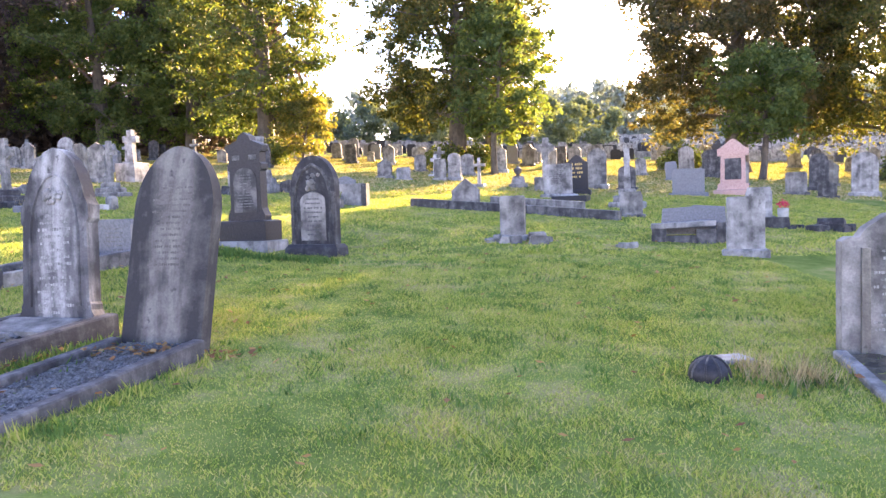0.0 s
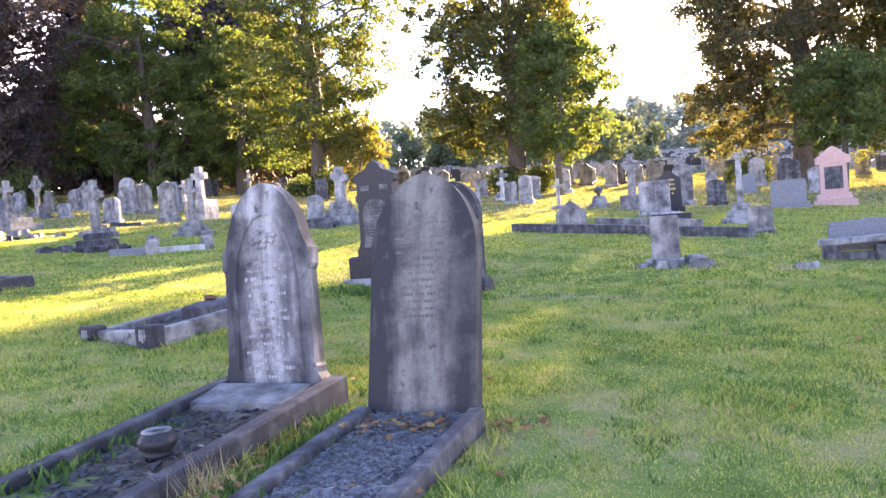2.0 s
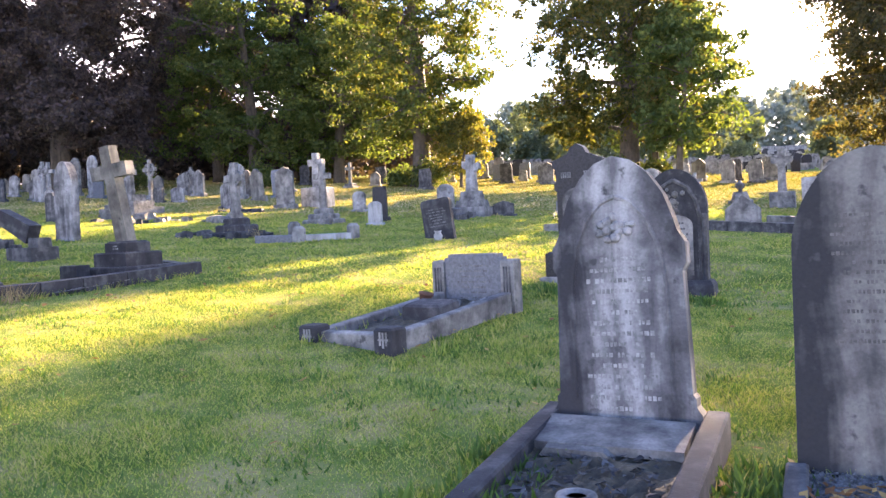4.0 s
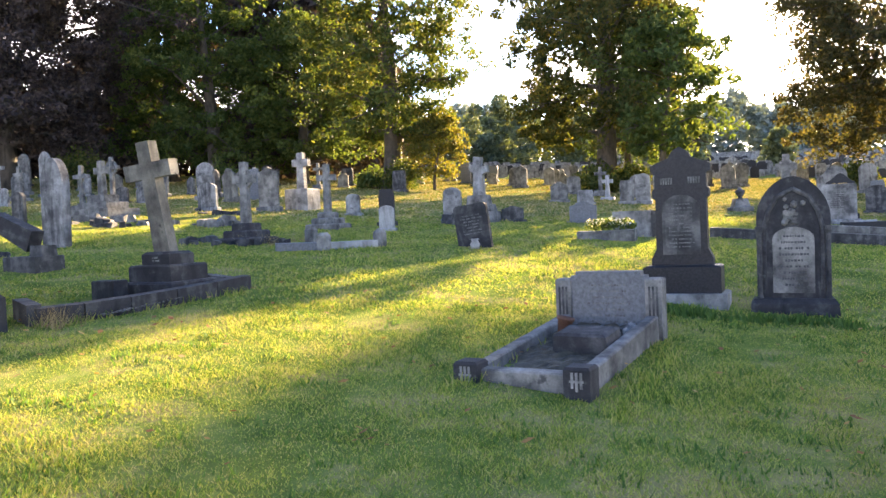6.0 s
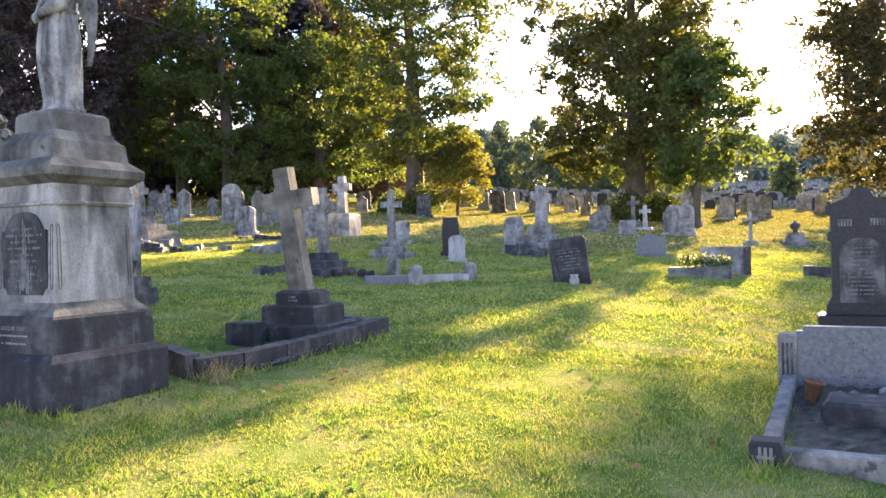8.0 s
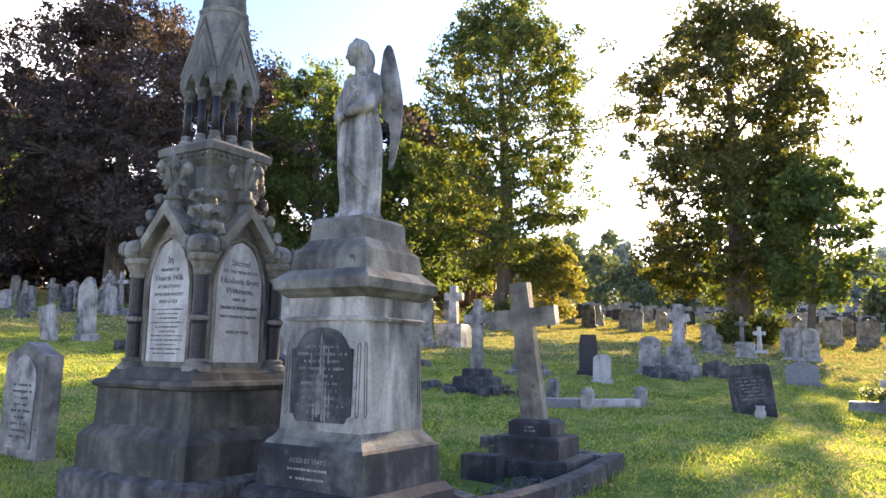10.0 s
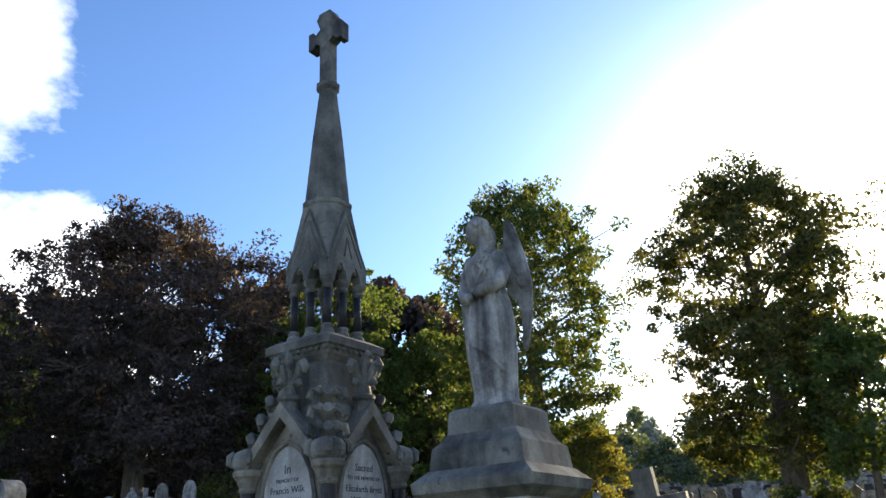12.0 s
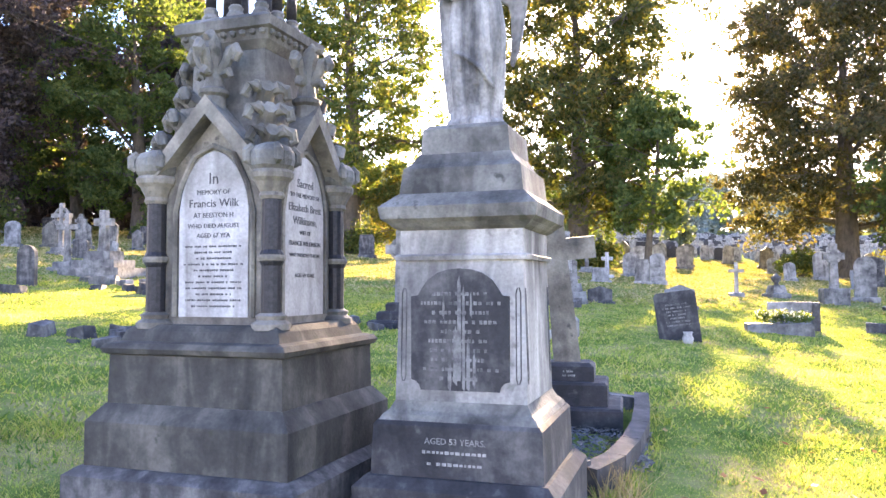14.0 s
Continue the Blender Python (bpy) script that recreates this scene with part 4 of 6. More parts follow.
for side in range(4):
    turn = Matrix.Rotation(radians(90 * side), 4, "Z")

    def face_part(name, bm, mat, label="", parent=mon):
        bmesh.ops.transform(bm, matrix=turn, verts=bm.verts)
        return part(name, bm, mat, parent, label)
    gable = [(-0.36, 2.95), (-0.31, 2.95), (0, 3.28), (0.31, 2.95), (0.36, 2.95), (0.36, 2.99), (0, 3.38), (-0.36, 2.99)]
    face_part("gable", soften(slab(gable, -0.43, -0.3), 0.006), M_BUFF)
    face_part("gable_wall", slab([(-0.3, 2.2), (0.3, 2.2), (0.3, 2.96), (0, 3.29), (-0.3, 2.96)], -0.335, -0.28), M_BUFF)
    face_part("panel", soften(slab([(x, z + 2.24) for x, z in arch(0.42, 0.86, 0.55, "gothic", 10)], -0.344, -0.33), 0.003), M_MARBLE, "white marble inscription tablet")
    edge = bmesh.new()
    for s in (-1, 1):
        tube(edge, [Vector((s * x, -0.342, z)) for x, z in ((0.235, 2.24), (0.235, 2.79), (0.2, 2.93), (0.12, 3.08), (0.0, 3.13))], [0.016] * 5, 6)
    face_part("arch_moulding", edge, M_BUFF)
    if side in (0, 1):
        me = TEXT_FRONT if side == 0 else TEXT_SIDE
        me.transform(turn)
        mesh_part("inscription", me, M_LEAD, mon, "black lead lettering")
        if side == 0:
            face_part("lower_inscription", rows_of_letters(0.36, 2.28, 2.62, 11, -0.345, RNG, height=0.35), M_LEAD, "small black lettering")
    # finial of carved leaves on the gable top
    bm = lathe([(3.3, 0.065), (3.38, 0.06), (3.395, 0.078), (3.415, 0.08), (3.43, 0.055), (3.5, 0.042), (3.58, 0.045), (3.62, 0.03)], 12, None, 0, -0.35)
    up = Vector((0, 0, 1))
    for lx, ly in ((-1, 0), (1, 0), (0, -1)):
        e = Vector((lx, ly, 0))
        c = Vector((0, -0.35, 3.5))
        tube(bm, [c + e * 0.03, c + e * 0.075 + up * 0.06, c + e * 0.1 + up * 0.12, c + e * 0.125 + up * 0.13, c + e * 0.14 + up * 0.1, c + e * 0.13 + up * 0.075, c + e * 0.11 + up * 0.08], [0.024, 0.028, 0.032, 0.034, 0.03, 0.022, 0.012], 9)
        tube(bm, [c + e * 0.05, c + e * 0.09 + up * 0.01, c + e * 0.105 - up * 0.02], [0.024, 0.026, 0.014], 7)
    tube(bm, [Vector((0, -0.35, 3.58)), Vector((0, -0.37, 3.66)), Vector((0, -0.4, 3.7)), Vector((0, -0.425, 3.68))], [0.045, 0.045, 0.035, 0.018], 9)
    face_part("finial", bm, M_WEATHER)
    # corner columns with capitals
    cx, cy = 0.35, -0.35
    col = part("column", lathe([(2.26, 0.052), (2.5, 0.052), (2.52, 0.062), (2.56, 0.062), (2.58, 0.052), (2.84, 0.05)], 14, None, *(turn @ Vector((cx, cy, 0)))[:2]), M_GRANITE, mon, "polished dark granite shaft", smooth=False)
    px, py = (turn @ Vector((cx, cy, 0)))[:2]
    part("column_base", lathe([(2.18, 0.1), (2.21, 0.1), (2.23, 0.07), (2.25, 0.08), (2.265, 0.056)], 14, None, px, py), M_BUFF, col)
    part("shaft_ring", lathe([(2.525, 0.068), (2.54, 0.072), (2.555, 0.068)], 14, None, px, py), M_BUFF, col)
    part("capital", lathe([(2.835, 0.056), (2.85, 0.066), (2.87, 0.06), (2.92, 0.085), (2.94, 0.105), (2.965, 0.11), (2.98, 0.1)], 12, None, px, py), M_BUFF, col)
    knob = lathe([(2.975, 0.085), (3.0, 0.108), (3.03, 0.115), (3.07, 0.112), (3.1, 0.09), (3.12, 0.04)], 14, None, px, py)
    for i in range(4):
        a = i * math.pi / 2 + radians(90 * side + 45)
        c, e = Vector((px, py, 3.05)), Vector((math.cos(a), math.sin(a), 0))
        tube(knob, [c + e * 0.1 + Vector((0, 0, 0.05)), c + e * 0.13 + Vector((0, 0, 0.02)), c + e * 0.128 - Vector((0, 0, 0.025)), c + e * 0.108 - Vector((0, 0, 0.04))], [0.018, 0.024, 0.024, 0.014], 7)
    part("carved_knob", knob, M_WEATHER, col)
    # curled crockets on the corner, rising to the upper stage
    for i in range(3):
        r0 = 0.4 - i * 0.05
        p = turn @ Vector((r0 * 0.8, -r0 * 0.8, 3.17 + i * 0.125))
        out = (turn @ Vector((1, -1, 0))).normalized()
        side = (turn @ Vector((1, 1, 0))).normalized()
        up = Vector((0, 0, 1))
        bm = bmesh.new()
        tube(bm, [p - out * 0.07 - up * 0.05, p, p + out * 0.05 + up * 0.02], [0.06, 0.05, 0.035], 8)
        for s in (-1, 1):
            w = side * s
            tube(bm, [p + w * 0.01, p + w * 0.06 + out * 0.035 + up * 0.02, p + w * 0.1 + out * 0.04 + up * 0.01, p + w * 0.115 + out * 0.03 - up * 0.03, p + w * 0.09 + out * 0.03 - up * 0.04],
                 [0.03, 0.034, 0.032, 0.026, 0.016], 8)
        part("scroll_crocket", bm, M_WEATHER, mon)
part("upper_stage", soften(frusta([(3.1, 0.31, 0.31), (3.36, 0.27, 0.27), (3.37, 0.23, 0.23), (3.7, 0.22, 0.22)]), 0.008), M_WEATHER, mon)
part("cornice", soften(frusta([(3.66, 0.225, 0.225), (3.7, 0.26, 0.26), (3.75, 0.275, 0.275), (3.76, 0.295, 0.295), (3.81, 0.3, 0.3), (3.85, 0.24, 0.24)]), 0.006), M_WEATHER, mon)
beads = bmesh.new()
for side in range(4):
    for i in range(9):
        p = Matrix.Rotation(radians(90 * side), 4, "Z") @ Vector((-0.24 + i * 0.06, -0.275, 3.735))
        bmesh.ops.create_icosphere(beads, subdivisions=1, radius=0.021, matrix=Matrix.Translation(p))
part("carved_beading", beads, M_WEATHER, mon)
for i in range(3):
    for j in range(3):
        if i == j == 1:
            continue
        px, py = (i - 1) * 0.16, (j - 1) * 0.16
        col = part("small_column", lathe([(3.93, 0.03), (4.2, 0.028)], 12, None, px, py), M_GRANITE, mon, "slim dark granite shaft", smooth=True)
        part("column_base", lathe([(3.84, 0.052), (3.88, 0.05), (3.9, 0.036), (3.92, 0.042), (3.935, 0.03)], 12, None, px, py), M_WEATHER, col)
        part("capital", lathe([(4.195, 0.032), (4.21, 0.04), (4.23, 0.034), (4.26, 0.052), (4.285, 0.056)], 12, None, px, py), M_WEATHER, col)
# spire foot with four gablets, each with a pair of pointed openings
foot = bmesh.new()
low_ring = [foot.verts.new((sx * 0.205, sy * 0.205, 4.37)) for sx, sy in ((1, 1), (-1, 1), (-1, -1), (1, -1))]
base_ring = [foot.verts.new((sx * 0.19, sy * 0.19, 4.35)) for sx, sy in ((1, 1), (-1, 1), (-1, -1), (1, -1))]
top_ring = [foot.verts.new((0.19 * math.cos(math.pi / 8 + i * math.pi / 4), 0.19 * math.sin(math.pi / 8 + i * math.pi / 4), 4.9)) for i in range(8)]
foot.faces.new(base_ring[::-1])
foot.faces.new(top_ring)
for i in range(4):
    j = (i + 1) % 4
    foot.faces.new((base_ring[i], base_ring[j], low_ring[j], low_ring[i]))
    foot.faces.new((low_ring[i], top_ring[2 * i + 1], top_ring[2 * i]))
    foot.faces.new((low_ring[i], low_ring[j], top_ring[(2 * i + 2) % 8], top_ring[2 * i + 1]))
part("spire_foot", soften(foot, 0.006), M_WEATHER, mon)
for side in range(4):
    turn = Matrix.Rotation(radians(90 * side), 4, "Z")
    ol = [(-0.2, 4.28), (-0.2, 4.4), (0, 4.84), (0.2, 4.4), (0.2, 4.28), (0.14, 4.28), (0.125, 4.34), (0.08, 4.4), (0.035, 4.34), (0.02, 4.28),
          (-0.02, 4.28), (-0.035, 4.34), (-0.08, 4.4), (-0.125, 4.34), (-0.14, 4.28)]
    bm = slab(ol, -0.217, -0.14)
    for v in bm.verts:
        v.co.y += max(0.0, v.co.z - 4.36) * 0.056
    bmesh.ops.transform(bm, matrix=turn, verts=bm.verts)
    g = part("gablet", bm, M_WEATHER, mon)
    bm = bmesh.new()
    for s in (-1, 1):
        tube(bm, [Vector((s * 0.2, -0.214, 4.4)), Vector((0, -0.19, 4.85))], [0.009, 0.008], 6)
        tube(bm, [Vector((s * 0.15, -0.215, 4.41)), Vector((0, -0.196, 4.75))], [0.005, 0.005], 5)
        tube(bm, [Vector((s * 0.04, -0.213, 4.46)), Vector((0, -0.204, 4.62))], [0.006, 0.006], 5)
    bmesh.ops.transform(bm, matrix=turn, verts=bm.verts)
    part("coping", bm, M_WEATHER, g)
part("spire_band", lathe([(4.885, 0.188), (4.9, 0.2), (4.925, 0.2), (4.94, 0.182)], 8, turn=math.pi / 8), M_WEATHER, mon)
part("spire", soften(lathe([(4.93, 0.182), (5.5, 0.128), (5.99, 0.072)], 8, turn=math.pi / 8), 0.003), M_WEATHER, mon)
part("collar", lathe([(5.97, 0.072), (6.0, 0.098), (6.03, 0.102), (6.05, 0.065)], 8, turn=math.pi / 8), M_SOOT, mon)
co = [(-0.05, 6.03), (0.05, 6.03), (0.05, 6.44), (0.1, 6.47), (0.13, 6.43), (0.18, 6.43), (0.18, 6.6), (0.13, 6.6), (0.1, 6.56), (0.05, 6.6), (0.09, 6.7), (0.06, 6.76)]
part("finial_cross", soften(slab(co + [(-x, z) for x, z in reversed(co[1:])][:-1], -0.05, 0.05), 0.006), M_SOOT, mon, "dark sooty cross with flared arms")

# ---- the pedestal ----
SX, SY, SR = -10.615, 9.955, -26.6
SZ = gz(SX, SY)
ped = new("pedestal")
ped.matrix_world = pose(SX, SY, SZ, 0, 0, SR)
tagged(ped, "square stone pedestal with dark tablet and cornice", "monument")


def at(z):
    return z - SZ


part("lower_base", soften(frusta([(-0.25, 0.5, 0.5), (at(1.43), 0.5, 0.5), (at(1.48), 0.45, 0.45)]), 0.01), M_DARK, ped)
part("base_block", soften(frusta([(at(1.475), 0.43, 0.43), (at(1.72), 0.42, 0.42), (at(1.74), 0.405, 0.405)]), 0.006), M_DARK, ped)
part("base_moulding", soften(frusta([(at(1.74), 0.4, 0.4), (at(1.765), 0.385, 0.385), (at(1.785), 0.36, 0.36), (at(1.81), 0.345, 0.345), (at(1.83), 0.335, 0.335)]), 0.005), M_WEATHER, ped)
tab_half = [(0.2, 1.885), (0.208, 1.91), (0.225, 1.927), (0.25, 1.935), (0.25, 2.345), (0.215, 2.35), (0.2, 2.375), (0.165, 2.425), (0.115, 2.46), (0.06, 2.477)]
TABLET = [(x, at(z)) for x, z in tab_half] + [(0.0, at(2.482))] + [(-x, at(z)) for x, z in reversed(tab_half)]
die = part("die", soften(frusta([(at(1.826), 0.335, 0.335), (at(2.53), 0.315, 0.315)]), 0.008), M_DIE, ped)
for side in range(4):
    turn = Matrix.Rotation(radians(90 * side), 4, "Z")
    if side == 0:
        p = part("tablet", soften(slab(TABLET, -0.34, -0.325), 0.003), M_DARK, die, "dark arched inscription tablet")
        part("inscription", rows_of_letters(0.4, at(1.92), at(2.38), 10, -0.341, RNG, height=0.42), M_FAINT, die)
        lime = bmesh.new()
        for gx, z0, z1, w2 in ((0.0, 1.95, 2.45, 0.011), (0.022, 1.9, 2.4, 0.008), (-0.02, 1.93, 2.2, 0.012), (0.045, 1.9, 2.15, 0.01), (-0.05, 1.9, 2.1, 0.01), (0.075, 1.92, 2.08, 0.008), (0.06, 2.26, 2.37, 0.006), (-0.08, 2.25, 2.36, 0.006)):
            lime_x = [(-w2, z0), (w2 * 0.6, z0 - 0.02), (w2, z0 + 0.04), (w2 * 0.8, z1 - 0.05), (w2 * 0.2, z1), (-w2 * 0.7, z1 - 0.03)]
            slab([(gx + x, at(z)) for x, z in lime_x], -0.3415, -0.338, lime)
        part("lime_run", lime, M_FAINT, die, "pale lime runs down the tablet")
    for s in (-1, 1):
        groove = bmesh.new()
        loop = [(0.282, 1.95), (0.28, 2.36), (0.287, 2.385), (0.296, 2.385), (0.303, 2.36), (0.305, 1.95), (0.297, 1.925), (0.289, 1.925), (0.282, 1.95)]
        tube(groove, [Vector((s * gx, -0.335 + 0.0284 * (gz2 - 1.826), at(gz2))) for gx, gz2 in loop], [0.0035] * 9, 5)
        bmesh.ops.transform(groove, matrix=turn, verts=groove.verts)
        part("corner_reed", groove, M_SOOT, die)
part("band", soften(frusta([(at(2.525), 0.335, 0.335), (at(2.545), 0.34, 0.34), (at(2.555), 0.325, 0.325)]), 0.003), M_DIE, ped)
part("frieze", soften(frusta([(at(2.55), 0.315, 0.315), (at(2.68), 0.315, 0.315)]), 0.004), M_DIE, ped)
part("cornice", soften(frusta([(at(2.675), 0.32, 0.32), (at(2.69), 0.345, 0.345), (at(2.71), 0.365, 0.365), (at(2.73), 0.395, 0.395), (at(2.79), 0.405, 0.405), (at(2.86), 0.325, 0.325)]), 0.006), M_WEATHER, ped)
part("upper_step", soften(frusta([(at(2.855), 0.32, 0.32), (at(2.99), 0.305, 0.305), (at(3.02), 0.27, 0.27), (at(3.07), 0.24, 0.24)]), 0.006), M_WEATHER, ped)
part("top_block", soften(frusta([(at(3.065), 0.235, 0.235), (at(3.2), 0.225, 0.225), (at(3.225), 0.2, 0.2)]), 0.008), M_WEATHER, ped)
TEXT_PLINTH.transform(Matrix.Translation((0, 0, at(1.64) - 0.51)))
mesh_part("inscription", TEXT_PLINTH, M_WORN, ped, "worn pale lettering")
part("lower_inscription", rows_of_letters(0.5, at(1.52), at(1.63), 2, -0.43, RNG, height=0.3), M_WORN, ped)


def angel():
    """The draped, winged statue: one plain mesh."""
    bm = bmesh.new()
    n = 160
    levels = [(0.0, 0.15, 0.145), (0.035, 0.158, 0.15), (0.06, 0.14, 0.13), (0.12, 0.138, 0.125), (0.2, 0.142, 0.128), (0.3, 0.148, 0.13), (0.4, 0.153, 0.132), (0.5, 0.156, 0.134), (0.6, 0.152, 0.13),
              (0.68, 0.142, 0.12), (0.73, 0.13, 0.108), (0.76, 0.128, 0.105), (0.79, 0.138, 0.112), (0.86, 0.148, 0.115), (0.93, 0.15, 0.108), (0.98, 0.135, 0.09), (1.015, 0.1, 0.07), (1.05, 0.05, 0.05)]

    def folds(a, z):
        if z > 0.77:
            return 0.004 * math.sin(9 * a + 12 * z)
        deep = 0.5 + 0.5 * math.sin(2.0 * a + 0.7)
        return 0.024 * (0.5 + deep) * (abs(math.sin(5.5 * a + 1.3 * z + 0.5 * math.sin(5 * z))) - 0.55) + 0.009 * math.sin(19 * a - 4 * z) * (0.4 + deep) - 0.006

    rings = []
    for z, rx, ry in levels:
        ring = []
        for i in range(n):
            a = 2 * math.pi * i / n
            f = folds(a, z)
            # one knee bent forward under the robe
            knee = 0.03 * math.exp(-((a - 4.3) / 0.4) ** 2) * math.exp(-((z - 0.42) / 0.2) ** 2)
            ring.append(bm.verts.new(((rx + f + knee) * math.cos(a) - 0.02 * min(1.0, max(0.0, (z - 0.5) / 0.3)), (ry + f + knee) * math.sin(a), z)))
        rings.append(ring)
    for a, b in zip(rings, rings[1:]):
        for i in range(n):
            bm.faces.new((a[i], a[(i + 1) % n], b[(i + 1) % n], b[i]))
    bm.faces.new(rings[0][::-1])
    bm.faces.new(rings[-1])

    def ball(x, y, z, rx, ry, rz):
        bmesh.ops.create_uvsphere(bm, u_segments=20, v_segments=14, radius=1, matrix=Matrix.Translation((x, y, z)) @ Matrix.Diagonal((rx, ry, rz, 1)))

    def limb(points, radii, k=12):
        tube(bm, [Vector(p) for p in points], radii, k)

    body_verts = set(bm.verts)

    # neck and bowed head turned aside, the hair waved back and falling on the neck
    limb([(-0.02, 0.0, 1.0), (-0.025, -0.008, 1.08), (-0.03, -0.018, 1.15)], [0.06, 0.044, 0.044])
    ball(-0.04, -0.022, 1.2, 0.062, 0.074, 0.082)
    ball(-0.045, -0.045, 1.172, 0.047, 0.05, 0.062)
    ball(-0.05, -0.08, 1.14, 0.02, 0.018, 0.018)
    limb([(-0.05, -0.086, 1.215), (-0.052, -0.103, 1.185), (-0.05, -0.09, 1.174)], [0.009, 0.014, 0.011], 8)
    ball(-0.05, -0.088, 1.158, 0.016, 0.012, 0.008)
    ball(-0.03, 0.008, 1.228, 0.076, 0.078, 0.066)
    for i in range(11):
        a = math.pi * (0.1 + 0.8 * i / 10)
        x0 = -0.04 + 0.074 * math.cos(a)
        limb([(x0, -0.058, 1.205 + 0.062 * math.sin(a)), (x0 * 1.05 + 0.004, -0.01, 1.222 + 0.075 * math.sin(a)), (x0 * 0.8, 0.06, 1.2 + 0.06 * math.sin(a))], [0.011, 0.015, 0.014], 7)
    for s in (-1, 1):
        for i in range(6 if s > 0 else 2):
            ball(-0.03 + s * (0.064 - 0.003 * i), 0.012 + 0.009 * i, 1.2 - 0.036 * i, 0.024, 0.03, 0.026)
    ball(-0.025, 0.07, 1.15, 0.055, 0.035, 0.075)
    head = [v for v in bm.verts if v not in body_verts]
    bmesh.ops.rotate(bm, verts=[v for v in head if v.co.z > 1.1], cent=(-0.03, 0.0, 1.13), matrix=Matrix.Rotation(radians(17), 3, "X"))
    bmesh.ops.rotate(bm, verts=head, cent=(-0.03, -0.01, 0), matrix=Matrix.Rotation(radians(-32), 3, "Z"))
    # shoulders and arms, the hands meeting at the waist about a spray of flowers
    ball(-0.13, 0.0, 0.985, 0.05, 0.055, 0.05)
    ball(0.095, 0.0, 0.985, 0.052, 0.056, 0.052)
    limb([(-0.135, 0.0, 0.98), (-0.17, -0.01, 0.88), (-0.178, -0.045, 0.765), (-0.14, -0.115, 0.715), (-0.06, -0.155, 0.705)], [0.044, 0.046, 0.044, 0.036, 0.028])
    limb([(0.1, 0.0, 0.98), (0.135, -0.02, 0.88), (0.125, -0.075, 0.79), (0.05, -0.14, 0.75), (-0.03, -0.165, 0.715)], [0.046, 0.052, 0.052, 0.042, 0.028])
    ball(-0.07, -0.165, 0.7, 0.03, 0.02, 0.024)
    limb([(-0.06, -0.17, 0.71), (-0.09, -0.165, 0.67)], [0.016, 0.012], 8)
    limb([(-0.178, -0.03, 0.77), (-0.175, -0.03, 0.6), (-0.165, -0.03, 0.36), (-0.145, -0.02, 0.1)], [0.038, 0.03, 0.026, 0.016])
    limb([(-0.1, -0.155, 0.66), (-0.02, -0.155, 0.78), (0.05, -0.13, 0.93)], [0.01, 0.013, 0.01], 8)
    rr = random.Random(8)
    for cx, cz in ((0.03, 0.89), (0.065, 0.95), (0.0, 0.93), (0.085, 0.99), (0.05, 0.86)):
        for i in range(5):
            a = i * 2 * math.pi / 5 + rr.random()
            limb([(cx, -0.125, cz), (cx + 0.022 * math.cos(a), -0.142, cz + 0.022 * math.sin(a)), (cx + 0.036 * math.cos(a), -0.132, cz + 0.036 * math.sin(a))], [0.008, 0.011, 0.004], 6)
    # the belt, and the overfold of the robe beneath it
    for i in range(40):
        a = 2 * math.pi * i / 40
        ball(-0.018 + 0.132 * math.cos(a), 0.109 * math.sin(a), 0.752 + 0.006 * math.sin(3 * a), 0.014, 0.014, 0.012)
    for a, z0, z1, r0 in ((4.0, 0.74, 0.04, 0.016), (4.35, 0.74, 0.3, 0.018), (4.62, 0.74, 0.04, 0.015), (4.95, 0.74, 0.22, 0.017), (5.2, 0.74, 0.04, 0.02), (5.5, 0.74, 0.04, 0.017), (5.85, 0.74, 0.04, 0.018), (6.2, 0.72, 0.05, 0.016)):
        q = [(z0 + (z1 - z0) * k / 4) for k in range(5)]
        limb([((0.125 + 0.03 * math.sin(math.pi * min(1, (0.76 - z) / 0.7))) * math.cos(a + 0.05 * math.sin(7 * z)) - 0.012, (0.107 + 0.03 * math.sin(math.pi * min(1, (0.76 - z) / 0.7))) * math.sin(a + 0.05 * math.sin(7 * z)), z) for z in q],
             [r0 * 0.6, r0, r0 * 1.1, r0, r0 * 0.8], 8)
    limb([(-0.1, -0.13, 0.4), (-0.02, -0.155, 0.36), (0.06, -0.15, 0.3), (0.13, -0.1, 0.2)], [0.01, 0.013, 0.013, 0.01], 8)
    # wings folded behind the shoulders: long feathers under a layer of short ones
    wing = [(0.085, 0.98), (0.095, 1.12), (0.105, 1.22), (0.125, 1.262), (0.155, 1.262), (0.18, 1.22), (0.21, 1.12), (0.245, 1.0), (0.27, 0.88), (0.28, 0.78), (0.272, 0.66), (0.25, 0.54), (0.225, 0.44), (0.2, 0.37), (0.182, 0.355),
            (0.175, 0.38), (0.182, 0.5), (0.18, 0.62), (0.165, 0.69), (0.13, 0.71), (0.09, 0.76)]
    short = [(0.08, 0.98), (0.1, 1.12), (0.112, 1.21), (0.13, 1.245), (0.15, 1.245), (0.172, 1.2), (0.2, 1.1), (0.232, 0.99), (0.252, 0.89), (0.258, 0.82), (0.24, 0.775), (0.21, 0.77), (0.185, 0.8), (0.17, 0.86), (0.15, 0.83), (0.12, 0.82), (0.09, 0.84)]
    for s in (1, -1):
        w = slab([(s * x, z) for x, z in wing], 0.095, 0.125)
        slab([(s * x, z) for x, z in short], 0.08, 0.14, w)
        slab([(s * (x * 0.9 + 0.012), 0.95 + (z - 0.95) * 0.8 + 0.05) for x, z in short], 0.07, 0.15, w)
        if s < 0:
            bmesh.ops.rotate(w, verts=w.verts, cent=(-0.09, 0.1, 0), matrix=Matrix.Rotation(radians(-62), 3, "Z"))
        tmp = bpy.data.meshes.new("wing")
